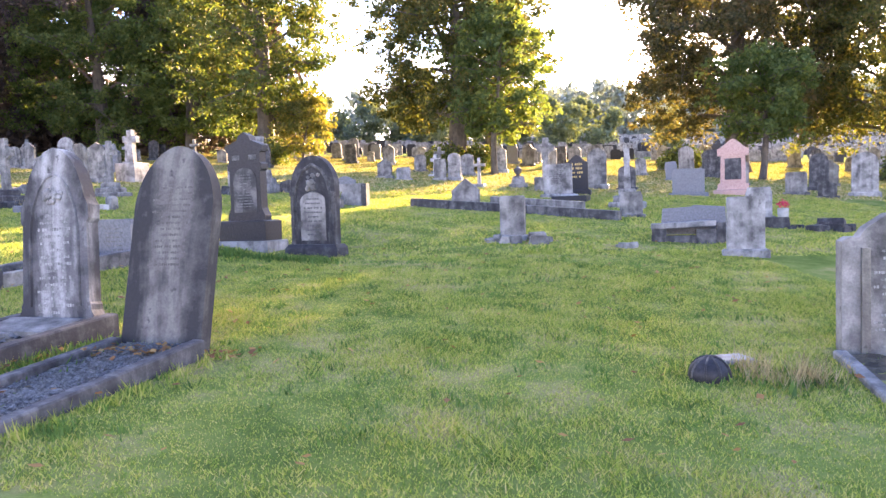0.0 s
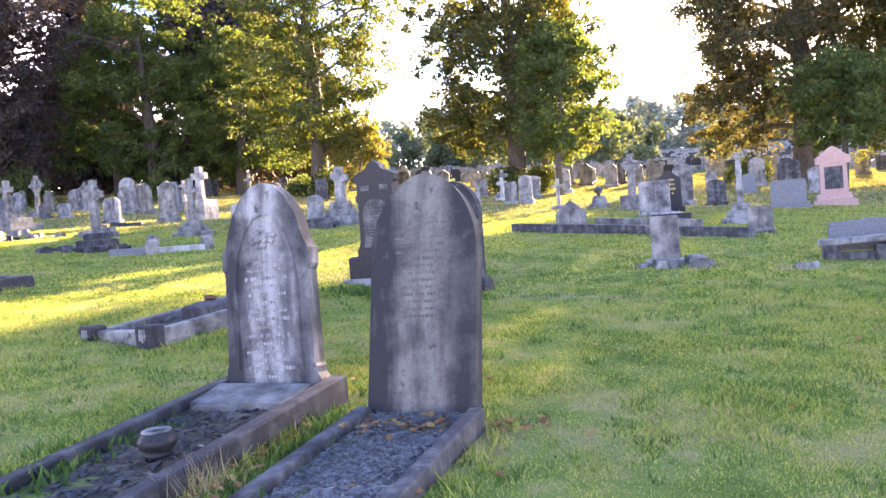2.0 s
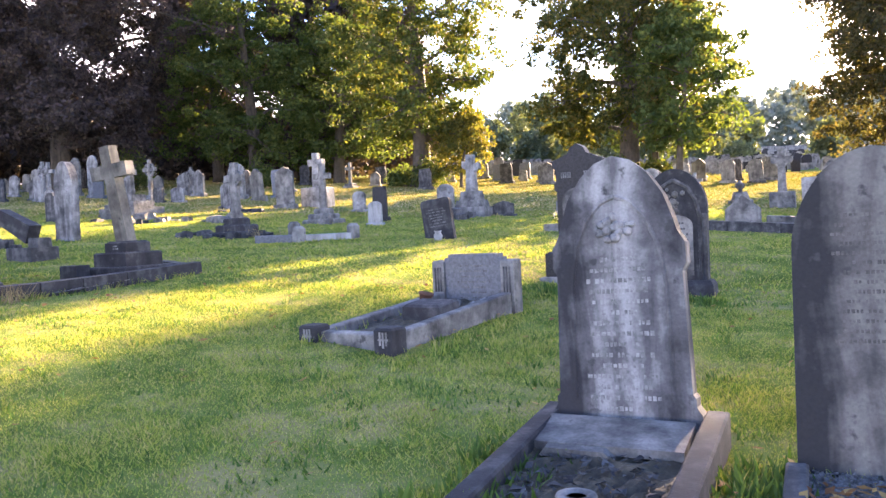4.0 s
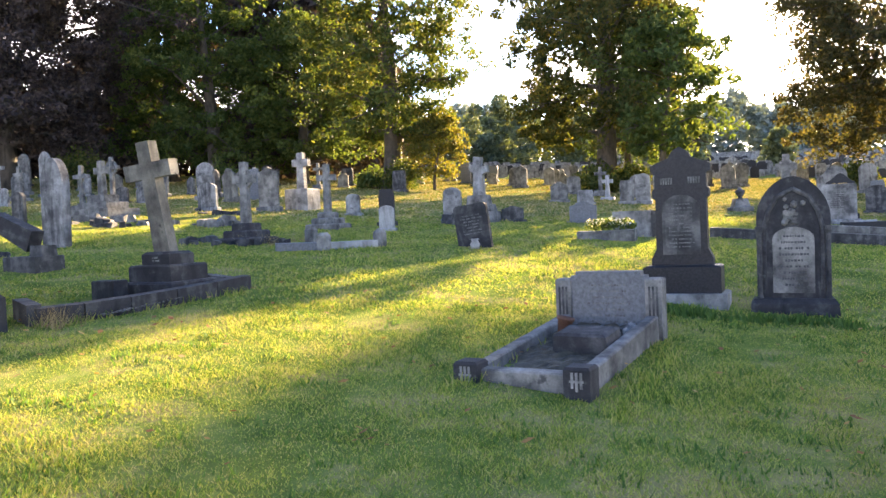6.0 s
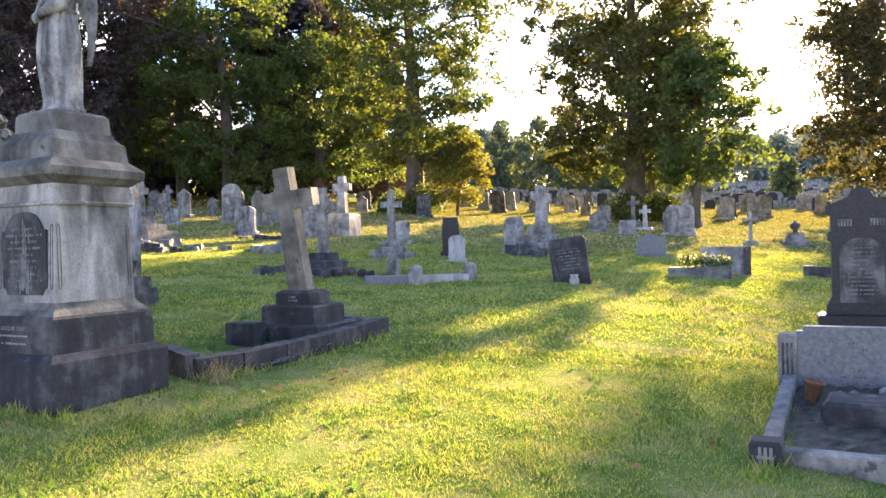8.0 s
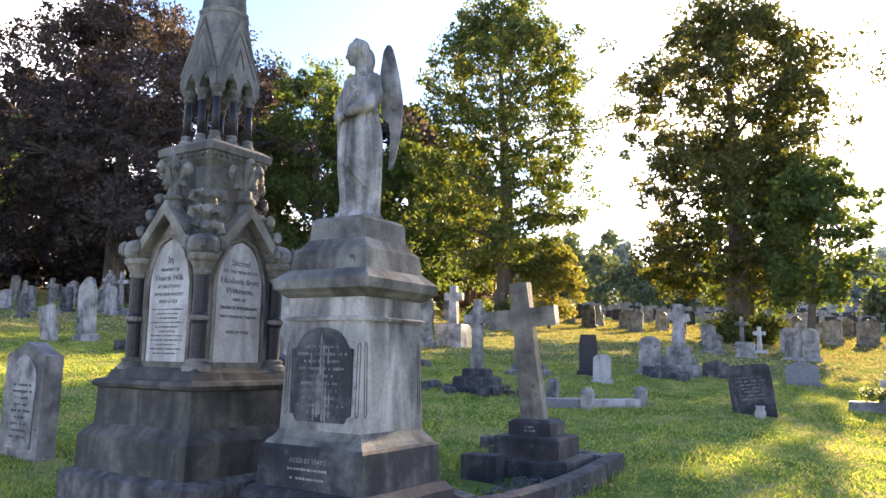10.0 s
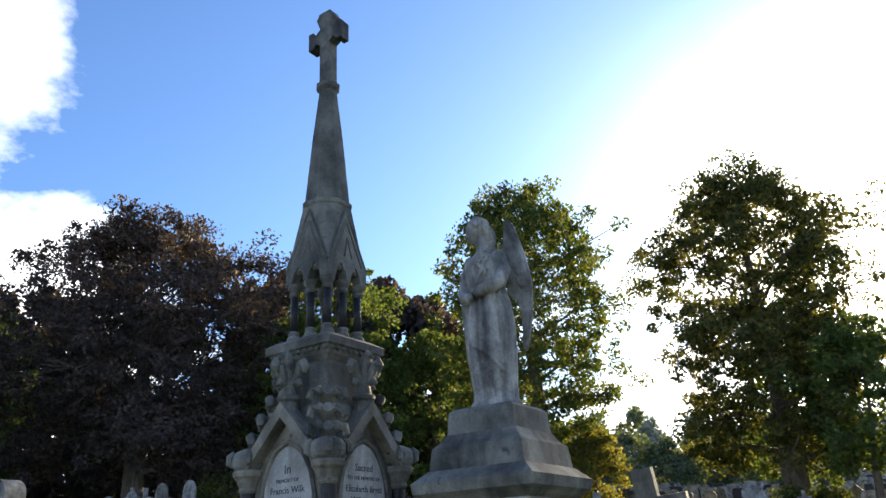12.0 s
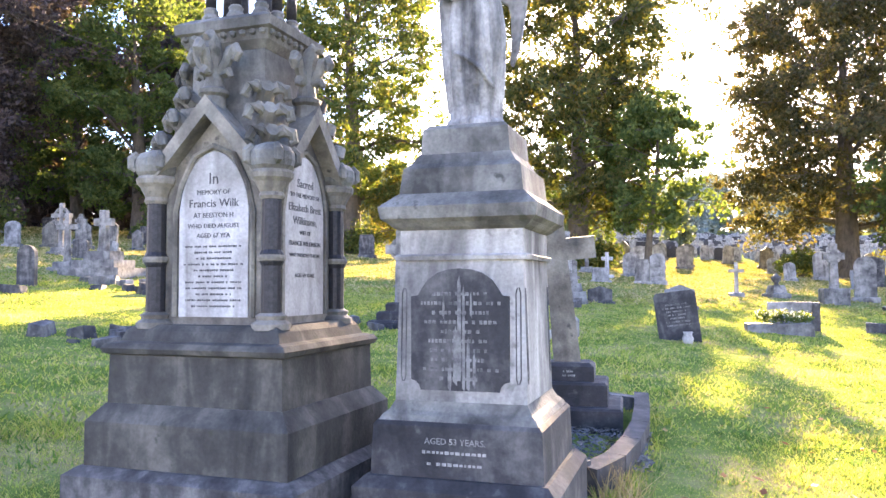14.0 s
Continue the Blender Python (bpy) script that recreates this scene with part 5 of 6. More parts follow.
        w.to_mesh(tmp)
        w.free()
        bm.from_mesh(tmp)
        bpy.data.meshes.remove(tmp)
    bmesh.ops.scale(bm, vec=(0.95, 0.95, 1.02), verts=bm.verts)
    ob = part("angel_statue", bm, M_ANGEL, None, smooth=True)
    ob.matrix_world = pose(SX, SY, 3.222, 0, 0, -26)
    rm = ob.modifiers.new("join", "REMESH")
    rm.mode, rm.voxel_size, rm.use_smooth_shade = "VOXEL", 0.0065, True
    tagged(ob, "weathered grey stone angel statue with folded wings", "statue")


angel()

# ---- the leaning cross in its kerbed plot ----
XX, XY = -9.33, 12.36
xc = thing("stone_cross", XX, XY, -22, "leaning grey stone cross on three dark steps", "grave cross", "stone crosses")
part("bottom_step", soften(frusta([(-0.15, 0.44, 0.42), (0.14, 0.44, 0.42), (0.16, 0.42, 0.4)]), 0.008), M_DARK, xc)
part("middle_step", soften(frusta([(0.155, 0.32, 0.3), (0.33, 0.32, 0.3), (0.35, 0.3, 0.28)]), 0.008), M_DARK, xc)
part("top_step", soften(frusta([(0.345, 0.21, 0.2), (0.47, 0.21, 0.2), (0.5, 0.17, 0.16)]), 0.008), M_DARK, xc)
part("inscription", rows_of_letters(0.12, 0.38, 0.45, 2, -0.201, RNG), M_WORN, xc)
shaft = part("cross", soften(slab(cross_outline(0.66, 1.32, 0.185, 0.98), -0.075, 0.075), 0.02, seg=2), M_BUFF, xc, "leaning buff sandstone cross")
shaft.matrix_local = pose(-0.02, 0, 0.48, 5.0, -5.2, 4)
part("loose_block", soften(frusta([(-0.1, 0.17, 0.1), (0.2, 0.17, 0.1), (0.21, 0.16, 0.09)], cx=-0.28, cy=-0.62), 0.008), M_DARK, xc)
plot = thing("grave_kerb", -9.25, 11.7, -58, "long low curved stone kerb round a plot", "grave kerb", "grave kerbs")


def curb_run(ob, pts, h, w, mat):
    """Kerb stones end to end along a line on the ground."""
    inv = ob.matrix_world.inverted()
    for (ax, ay), (bx, by) in zip(pts, pts[1:]):
        a, b = Vector((ax, ay)), Vector((bx, by))
        d = (b - a).normalized()
        s = Vector((-d.y, d.x)) * w / 2
        bm = bmesh.new()
        e = d * 0.004
        low = [bm.verts.new(inv @ Vector((*p, gz(*p) - 0.15))) for p in (a + e - s, b - e - s, b - e + s, a + e + s)]
        up = [bm.verts.new(inv @ Vector((*p, gz(*p) + h))) for p in (a + e - s, b - e - s, b - e + s, a + e + s)]
        bm.faces.new(low[::-1])
        bm.faces.new(up)
        for i in range(4):
            bm.faces.new((low[i], low[(i + 1) % 4], up[(i + 1) % 4], up[i]))
        part("kerb_stone", soften(bm, 0.008), mat, ob)


curb_run(plot, [(-9.85, 10.45), (-9.55, 10.75), (-9.28, 11.15), (-9.0, 11.65), (-8.75, 12.2), (-8.52, 12.75)], 0.17, 0.13, M_DARK)
curb_run(plot, [(-8.52, 12.75), (-9.2, 13.2), (-9.9, 13.4)], 0.12, 0.12, M_SOOT)
curb_run(plot, [(-9.85, 10.45), (-10.2, 10.8)], 0.2, 0.13, M_SOOT)
part("corner_block", soften(frusta([(-0.2, 0.2, 0.13), (0.24, 0.2, 0.13), (0.25, 0.19, 0.12)], cx=-0.95, cy=0.2), 0.008), M_SOOT, plot)
pebbles("gravel", -9.2, 11.9, -22, 0.7, 1.1, 700, M_GRAVEL, 14, "grey gravel inside the cross plot", lift=0.05)

# ---- graves on the open grass ----
stone("flat", 1.17, 13.3, 0.42, 0.78, M_GREY, "pale square headstone on broken stones", rot=-18, d=0.12, spring=0.97)
stone("flat", 4.38, 11.45, 0.52, 0.9, M_PALE, "pale grey upright slab headstone", rot=-16, d=0.11, spring=0.98)
stone("flat", 4.25, 17.6, 0.5, 0.6, M_GREY, "plain grey headstone on grass", rot=-18)


def rubble(x, y, w, d, count, size, mat, label, seed):
    """Broken stones lying about one grave."""
    r = random.Random(seed)
    ob = thing("broken_kerb", x, y, -20, label, "broken stones", "broken graves")
    for i in range(count):
        s = size * r.uniform(0.5, 1.3)
        px, py = r.uniform(-w, w), r.uniform(-d, d)
        bm = frusta([(-0.08, s, s * 0.6), (s * r.uniform(0.5, 1.0), s * 0.9, s * 0.5)])
        for v in bm.verts:
            v.co += Vector((r.gauss(0, s * 0.12), r.gauss(0, s * 0.12), r.gauss(0, s * 0.1)))
        bmesh.ops.rotate(bm, verts=bm.verts, cent=(0, 0, 0), matrix=Matrix.Rotation(r.uniform(0, 3), 3, "Z"))
        bmesh.ops.translate(bm, verts=bm.verts, vec=(px, py, 0.07 * py - 0.03 * px))
        part("stone", soften(bm, 0.012), mat, ob)


rubble(1.15, 13.1, 0.62, 0.25, 9, 0.13, M_GREY, "broken grey footing stones on grass", 1)
rubble(2.8, 12.4, 0.1, 0.1, 2, 0.13, M_GREY, "loose grey stone on the grass", 2)
rubble(7.3, 15.3, 0.75, 0.4, 12, 0.2, M_DARK, "heap of broken dark kerb stones", 3)
rubble(-11.0, 18.2, 0.5, 0.3, 7, 0.15, M_SOOT, "broken dark stones round a cross", 4)
rubble(-14.3, 15.9, 0.75, 0.3, 8, 0.15, M_SOOT, "row of dark broken stones in grass", 5)
rubble(-16.0, 24.0, 1.2, 0.4, 10, 0.2, M_GREY, "broken kerb of an old grave", 6)
rubble(-12.9, 22.6, 1.6, 0.4, 14, 0.18, M_GREY, "broken low kerb in long grass", 7)
rubble(-6.4, 23.4, 0.8, 0.4, 7, 0.22, M_SOOT, "dark broken stones beside a grave", 8)
rubble(-15.2, 22.3, 1.0, 0.35, 12, 0.17, M_DARK, "low dark kerb stones of a sunken grave", 15)
rubble(-13.3, 26.8, 0.9, 0.3, 10, 0.17, M_DARK, "tumbled dark stones between graves", 16)
rubble(-9.9, 18.0, 0.6, 0.3, 8, 0.16, M_DARK, "tumbled dark stones before a cross", 17)
rubble(-17.8, 21.6, 0.8, 0.4, 8, 0.2, M_SOOT, "dark rubble of a fallen grave", 9)

# the collapsed chest tomb
tomb = thing("chest_tomb", 4.15, 13.3, -14, "collapsed low tomb with tilted dark slab", "tomb", "broken graves")
part("top_slab", soften(slab([(-0.62, 0.22), (0.4, 0.26), (0.4, 0.34), (-0.62, 0.3)], -0.42, 0.05), 0.01), M_PALE, tomb, "pale broken ledger slab")
part("headstone_slab", soften(slab([(-0.46, 0.1), (0.62, 0.1), (0.6, 0.56), (0.1, 0.6), (0.05, 0.57), (-0.42, 0.55)], 0.1, 0.2), 0.012), M_BLUEGREY, tomb, "dark tilted slab")
for cx, cy, w2, h2 in ((-0.5, -0.3, 0.12, 0.22), (0.25, -0.32, 0.16, 0.2), (-0.1, -0.25, 0.35, 0.1), (0.55, -0.1, 0.12, 0.3)):
    part("side_stone", soften(frusta([(-0.1, w2, 0.1), (h2, w2 * 0.95, 0.09)], cx=cx, cy=cy), 0.012), M_SOOT, tomb)

# the broad headstone, its kerb and the half-buried vase at the start of the walk
zst = thing("headstone", 3.47, 5.98, -12, "broad pale sandstone headstone with worn inscription", "headstone", "headstones beside the walk", sink=0.12)
part("plinth", soften(frusta([(-0.15, 0.62, 0.2), (0.06, 0.62, 0.2), (0.08, 0.58, 0.17)]), 0.01), M_GREY, zst)
zo = [(-0.52, 0.06), (0.52, 0.06), (0.52, 1.0), (0.47, 1.03), (0.4, 1.03), (0.35, 1.1), (0.2, 1.2), (0, 1.23), (-0.2, 1.2), (-0.35, 1.1), (-0.4, 1.03), (-0.47, 1.03), (-0.52, 1.0)]
part("tablet", soften(slab(zo, -0.07, 0.09), 0.012), M_GREY, zst)
for s in (-1, 1):
    part("pilaster", soften(frusta([(0.07, 0.03, 0.02), (0.95, 0.03, 0.02)], cx=s * 0.36, cy=-0.08), 0.004), M_BUFF, zst)
part("inscription", rows_of_letters(0.62, 0.2, 0.95, 14, -0.071, RNG, height=0.4), M_WORN, zst)
zk = thing("grave_kerb", 3.47, 5.98, -12, "narrow grey kerb round a weedy grave", "grave kerb", "grave kerbs")
kerb(zk, -0.62, 0.6, -1.45, -0.2, 0.1, 0.1, M_GREY, "lrf")
bed(zk, -0.5, 0.5, -1.3, -0.15, 0.04, M_SOIL, "soil_bed", 21, 0.03)
vase = thing("grave_vase", 1.72, 5.38, 20, "half-buried round black stone vase on grass", "urn", sink=0.06)
vb = bmesh.new()
bmesh.ops.create_uvsphere(vb, u_segments=24, v_segments=14, radius=0.145, matrix=Matrix.Translation((0, 0, 0.08)) @ Matrix.Diagonal((1, 0.95, 0.9, 1)))
part("bowl", vb, M_GRANITE, vase, smooth=True)
rb = bmesh.new()
for a in (0.0, 0.7, 1.4, 2.1):
    tube(rb, [Vector((0.147 * math.cos(t) * math.cos(a), 0.142 * math.cos(t) * math.sin(a), 0.08 + 0.133 * math.sin(t))) for t in [i * math.pi / 10 for i in range(11)]], [0.008] * 11, 5)
part("ribs", rb, M_SOOT, vase, "grey raised ribs", smooth=True)
flat_st = thing("stone_slab", 1.98, 5.75, 8, "pale flat stone slab lying in grass", "stone slab", sink=-0.0)
part("slab", soften(frusta([(-0.05, 0.16, 0.12), (0.035, 0.16, 0.12), (0.045, 0.15, 0.11)]), 0.008), M_PALE, flat_st)

# ---- the further rows, placed one by one ----
stone("flat", 8.0, 25.2, 1.0, 0.9, M_BLUEGREY, "wide blue-grey granite headstone", spring=0.96)
pk = thing("headstone", 9.75, 26.0, -20, "tall pink granite headstone with stepped base", "headstone", "headstones on the slope")
part("base", soften(frusta([(-0.2, 0.62, 0.35), (0.14, 0.62, 0.35), (0.16, 0.6, 0.33), (0.17, 0.5, 0.25), (0.36, 0.48, 0.24)]), 0.01), M_PINK, pk)
part("shaft", soften(frusta([(0.35, 0.4, 0.17), (1.3, 0.38, 0.16)]), 0.01), M_PINK, pk)
part("cap", soften(slab([(x, z + 1.29) for x, z in arch(0.98, 0.55, 0.22, "ogee")], -0.2, 0.2), 0.01), M_PINK, pk)
part("panel", soften(frusta([(0.5, 0.26, 0.01), (1.2, 0.26, 0.01)], cy=-0.172), 0.004), M_SOOT, pk)
stone("round", 13.2, 37.6, 1.0, 1.4, M_SOOT, "large dark headstone under a tree")
stone("flat", 12.0, 26.3, 0.68, 0.8, M_GREY, "square grey headstone", spring=0.9)
stone("round", 13.9, 28.6, 0.66, 1.42, M_SOOT, "dark round-topped headstone", spring=0.7)
stone("peak", 12.4, 25.0, 0.55, 0.56, M_SOOT, "small dark pointed headstone")
stone("gothic", 14.05, 25.8, 0.8, 1.5, M_PALE, "pale pointed headstone on broad base")
stone("flat", 7.0, 17.3, 0.55, 0.75, M_PALE, "pale square headstone with a vase beside it")
fv = thing("flower_vase", 7.36, 16.9, 0, "grey pot of red and yellow flowers", "flowers")
part("pot", lathe([(-0.02, 0.1), (0.28, 0.12), (0.3, 0.1)], 12), M_PALE, fv)
mesh_part("petals", leaf_mesh("petals", [(0.0, 0, 0.42), (0.06, 0, 0.36), (-0.06, 0, 0.38)], 0.06, 40, 0.03, np.random.default_rng(4)), M_RED_PETAL, fv)
cross(3.66, 27.0, 1.85, M_GREY, "tall weathered wheel cross on tapered base", wheel=True, steps=1, step_h=0.5, base=0.36, t=0.2, w=0.6)
stone("flat", 3.5, 23.4, 0.86, 1.05, M_PALE, "pale wide headstone with long inscription", letters=M_SOOT, lines=8, spring=0.98)
led = thing("stone_slab", 3.75, 22.6, -20, "dark and white ledger stones before a headstone", "stone slab")
part("ledger", soften(frusta([(-0.1, 0.5, 0.4), (0.12, 0.5, 0.4), (0.13, 0.48, 0.38)]), 0.008), M_GRANITE, led)
part("white_tablet", soften(frusta([(0.125, 0.24, 0.12), (0.17, 0.24, 0.1)], cy=-0.2), 0.006), M_MARBLE, led, "white marble book tablet")
orn = stone("ogee", 4.4, 25.2, 0.72, 1.3, M_GRANITE, "black headstone with gilt panel", letters=M_GILT, lines=4)
stone("gothic", 5.7, 28.3, 0.66, 1.5, M_GREY, "weathered pointed headstone")
stone("round", 6.6, 27.6, 0.6, 0.9, M_SOOT, "dark rounded headstone")
cross(4.85, 20.4, 1.58, M_PALE, "slim pale cross on stepped pyramid base", steps=3, base=0.45, step_h=0.17, t=0.13, w=0.16)
stone("peak", 0.6, 19.6, 0.72, 0.75, M_GREY, "grey pointed headstone with broken edges", plinth=False, spring=0.6)
gk = thing("grave_kerb", 1.6, 18.6, -20, "long broken grey kerb in the grass", "grave kerb", "grave kerbs")
curb_run(gk, [(-0.75, 19.9), (0.2, 19.2), (1.1, 18.7), (2.0, 18.1), (2.9, 17.4), (3.8, 16.75)], 0.2, 0.18, M_SOOT)
curb_run(gk, [(1.3, 20.3), (2.4, 19.6), (3.4, 18.8)], 0.24, 0.2, M_GREY)
un = thing("grave_urn", 2.85, 28.7, 0, "small urn on a tapered stone pedestal", "urn")
part("pedestal", frusta([(-0.1, 0.32, 0.32), (0.12, 0.32, 0.32), (0.14, 0.24, 0.24), (0.4, 0.18, 0.18)]), M_GREY, un)
part("urn", lathe([(0.4, 0.08), (0.46, 0.06), (0.55, 0.14), (0.66, 0.16), (0.7, 0.08), (0.78, 0.03)], 12), M_SOOT, un, smooth=True)
cross(1.42, 28.6, 1.1, M_PALE, "slim pale stone cross", steps=1, base=0.22, t=0.1)
stone("round", 3.1, 40.2, 0.74, 1.3, M_PALE, "pale rounded headstone below the trees")
stone("round", 1.3, 36.8, 0.66, 1.05, M_GREY, "grey rounded headstone")
stone("flat", 1.2, 45.4, 0.68, 1.1, M_MARBLE, "white headstone beside a trunk")
cross(0.0, 38.6, 1.35, M_GREY, "grey stone cross below the trees", steps=2, base=0.36)
stone("round", -1.0, 40.2, 0.64, 0.9, M_GREY, "rounded grey headstone")
stone("ogee", -2.4, 33.8, 0.66, 0.84, M_GREY, "grey curved-top headstone")
stone("flat", -1.54, 32.7, 0.62, 0.55, M_PALE, "low pale headstone")
cross(-0.2, 35.6, 1.05, M_MARBLE, "white stone cross", steps=1, base=0.28)
stone("flat", 0.0, 32.6, 0.52, 0.92, M_GREY, "plain grey headstone")
stone("round", 0.6, 32.6, 0.55, 1.18, M_PALE, "pale rounded headstone")
# the grave with a trough of white flowers
fg = thing("flower_grave", -2.55, 20.0, -20, "pale headstone and trough of white flowers", "grave", "graves beside the walk")
part("tablet", soften(frusta([(-0.1, 0.42, 0.06), (0.52, 0.42, 0.06), (0.53, 0.41, 0.05)], cx=0.2), 0.006), M_PALE, fg)
part("side_block", soften(frusta([(-0.1, 0.07, 0.1), (0.52, 0.07, 0.1)], cx=0.66), 0.006), M_SOOT, fg)
part("trough", soften(frusta([(-0.12, 0.58, 0.2), (0.14, 0.58, 0.2), (0.15, 0.56, 0.18)], cx=-0.2, cy=-0.85), 0.008), M_GREY, fg)
mesh_part("foliage", leaf_mesh("foliage", [(-0.5 + 0.15 * i, -0.85, 0.26) for i in range(6)], 0.1, 90, 0.04, np.random.default_rng(6), 0.9), M_LEAF_GREEN, fg)
mesh_part("flowers", leaf_mesh("flowers", [(-0.5 + 0.15 * i, -0.87, 0.32) for i in range(6)], 0.1, 26, 0.03, np.random.default_rng(7), 0.8), M_WHITE_PETAL, fg)
stone("ogee", -2.9, 23.6, 0.7, 0.6, M_BLUEGREY, "blue-grey heart-shaped headstone")
stone("flat", -5.7, 17.78, 0.66, 0.82, M_DARK, "leaning dark slab headstone with small vase", rot=-22, lean=-7, plinth=False, letters=M_FAINT, lines=7, spring=0.93)
wv = thing("flower_vase", -5.72, 17.48, 0, "small white vase before a dark headstone", "vase")
part("vase", lathe([(-0.02, 0.07), (0.08, 0.09), (0.14, 0.06), (0.18, 0.08)], 12), M_MARBLE, wv, smooth=True)
stone("round", -7.75, 21.2, 0.36, 0.62, M_MARBLE, "small white rounded headstone on a base", rot=-15, d=0.08)
stone("flat", -7.9, 22.6, 0.4, 0.95, M_GRANITE, "black upright headstone behind a white one", rot=-15, d=0.08)
stone("round", -6.3, 24.0, 0.5, 0.95, M_PALE, "pale rounded headstone with dark edge")
# the ruined figure on its rocky base
fig = thing("grave_figure", -5.58, 24.2, -20, "weathered broken cross on rocky stacked base", "monument")
for i, (w2, h0, h1) in enumerate(((0.55, -0.1, 0.25), (0.42, 0.24, 0.45), (0.3, 0.44, 0.7))):
    part("rock", soften(frusta([(h0, w2, w2 * 0.7), (h1, w2 * 0.88, w2 * 0.6)]), 0.05), M_GREY, fig)
part("shaft", soften(slab([(-0.14, 0.68), (0.16, 0.68), (0.14, 1.25), (0.3, 1.32), (0.27, 1.5), (0.1, 1.45), (0.12, 1.72), (-0.1, 1.74), (-0.1, 1.5), (-0.22, 1.56), (-0.24, 1.4), (-0.1, 1.3)], -0.1, 0.1), 0.03), M_PALE, fig)
stone("peak", -4.7, 24.2, 0.6, 0.45, M_SOOT, "low dark broken headstone")
# left of the walk
lo = thing("headstone", -13.5, 17.45, -20, "tall pale pointed headstone leaning slightly", "headstone", "headstones on the slope", lean=1.5)
part("tablet", soften(slab(arch(0.54, 1.66, 1.2, "gothic"), -0.09, 0.09), 0.012), M_STREAKED, lo)
fp = thing("fallen_cross", -12.1, 14.3, -20, "toppled dark stone lying across its plinth", "broken stones", "broken graves")
part("plinth", soften(frusta([(-0.12, 0.32, 0.25), (0.2, 0.32, 0.25), (0.21, 0.3, 0.24)]), 0.01), M_SOOT, fp)
fs = part("shaft", soften(frusta([(0, 0.16, 0.11), (0.85, 0.12, 0.1)]), 0.015), M_DARK, fp)
fs.matrix_local = pose(0.05, 0, 0.42, 0, -66, 0)
part("upper_block", soften(frusta([(0.2, 0.13, 0.13), (0.36, 0.12, 0.12)], cx=0.2), 0.01), M_SOOT, fp)
cross(-10.2, 18.4, 1.62, M_GREY, "grey wheel cross on stacked dark steps", wheel=True, steps=3, base=0.46, t=0.15, w=0.5, base_mat=M_DARK)
cross(-9.25, 21.9, 1.58, M_GREY, "slim grey cross on three steps", steps=3, base=0.42, t=0.14, w=0.5)
lk = thing("grave_kerb", -8.4, 17.3, -20, "low white and grey kerb round a grave", "grave kerb", "grave kerbs")
curb_run(lk, [(-9.25, 16.9), (-8.4, 17.2)], 0.14, 0.14, M_BLUEGREY)
curb_run(lk, [(-8.4, 17.2), (-7.55, 17.75)], 0.13, 0.12, M_MARBLE)
for px, py in ((-8.42, 17.1), (-7.5, 17.8), (-8.9, 18.3)):
    part("kerb_end", soften(frusta([(-0.1, 0.09, 0.1), (0.26, 0.09, 0.1), (0.32, 0.05, 0.06)], cx=0), 0.01), M_GREY, lk).matrix_local = lk.matrix_world.inverted() @ pose(px, py, gz(px, py), 0, 0, -20)
stone("peak", -12.4, 28.3, 0.74, 1.48, M_GREY, "tall grey headstone with peaked top", spring=0.85)
stone("round", -14.5, 28.5, 0.74, 0.95, M_STREAKED, "streaked rounded headstone on base")
stone("gothic", -17.2, 36.0, 0.9, 1.6, M_PALE, "tall pale pointed headstone")
wc = cross(-11.5, 29.2, 1.95, M_PALE, "pale stone cross on tall tapered plinth", steps=1, step_h=0.72, base=0.44, t=0.24, w=0.62)
stone("round", -9.35, 26.4, 0.44, 0.68, M_PALE, "small pale rounded headstone")
stone("flat", -9.5, 42.4, 0.74, 1.12, M_SOOT, "dark headstone before a tree")
stone("flat", -13.4, 50, 0.8, 1.1, M_SOOT, "dark square headstone in shade")
stone("round", -18.3, 50, 0.76, 1.3, M_SOOT, "dark rounded headstone in shade")
stone("round", -18.6, 33.0, 0.7, 0.66, M_STREAKED, "low rounded headstone with pale face")
stone("round", -19.5, 33.1, 0.56, 0.66, M_SOOT, "low dark rounded headstone")
cross(-18.1, 27.3, 1.55, M_GREY, "slim stone cross on steps", steps=2, base=0.36, t=0.13)
stone("gothic", -25, 37.4, 0.66, 2.1, M_PALE, "tall slender pale monument")
stone("gothic", -27.4, 39.8, 0.7, 2.0, M_GREY, "tall slender grey monument")
stone("round", -17.5, 22.9, 0.42, 0.86, M_SOOT, "dark rounded headstone in shade", plinth=False)
tall = thing("headstone", -19.3, 17.6, -22, "tall pale pillar headstone with carved cap", "headstone", "headstones on the slope")
part("base", soften(frusta([(-0.15, 0.5, 0.4), (0.12, 0.5, 0.4), (0.14, 0.36, 0.26), (0.5, 0.34, 0.25)]), 0.01), M_GREY, tall)
part("shaft", soften(frusta([(0.49, 0.26, 0.17), (1.5, 0.23, 0.15)]), 0.01), M_STREAKED, tall)
part("cap", soften(slab([(x, z + 1.48) for x, z in arch(0.62, 0.42, 0.16, "round")], -0.19, 0.19), 0.01), M_GREY, tall)
ns = thing("headstone", -13.8, 11.35, -22, "grey shouldered headstone with pale worn face", "headstone", "headstones beside the walk", lean=1)
part("tablet", soften(slab([(-0.26, -0.1), (0.26, -0.1), (0.26, 0.88), (0.2, 0.9), (0.12, 0.94), (0.0, 1.0), (-0.12, 0.94), (-0.2, 0.9), (-0.26, 0.88)], -0.09, 0.09), 0.01), M_GREY, ns)
part("panel", soften(slab([(x, z + 0.08) for x, z in arch(0.34, 0.8, 0.6, "gothic")], -0.1, -0.08), 0.004), M_PALE, ns, "pale worn inscription panel")
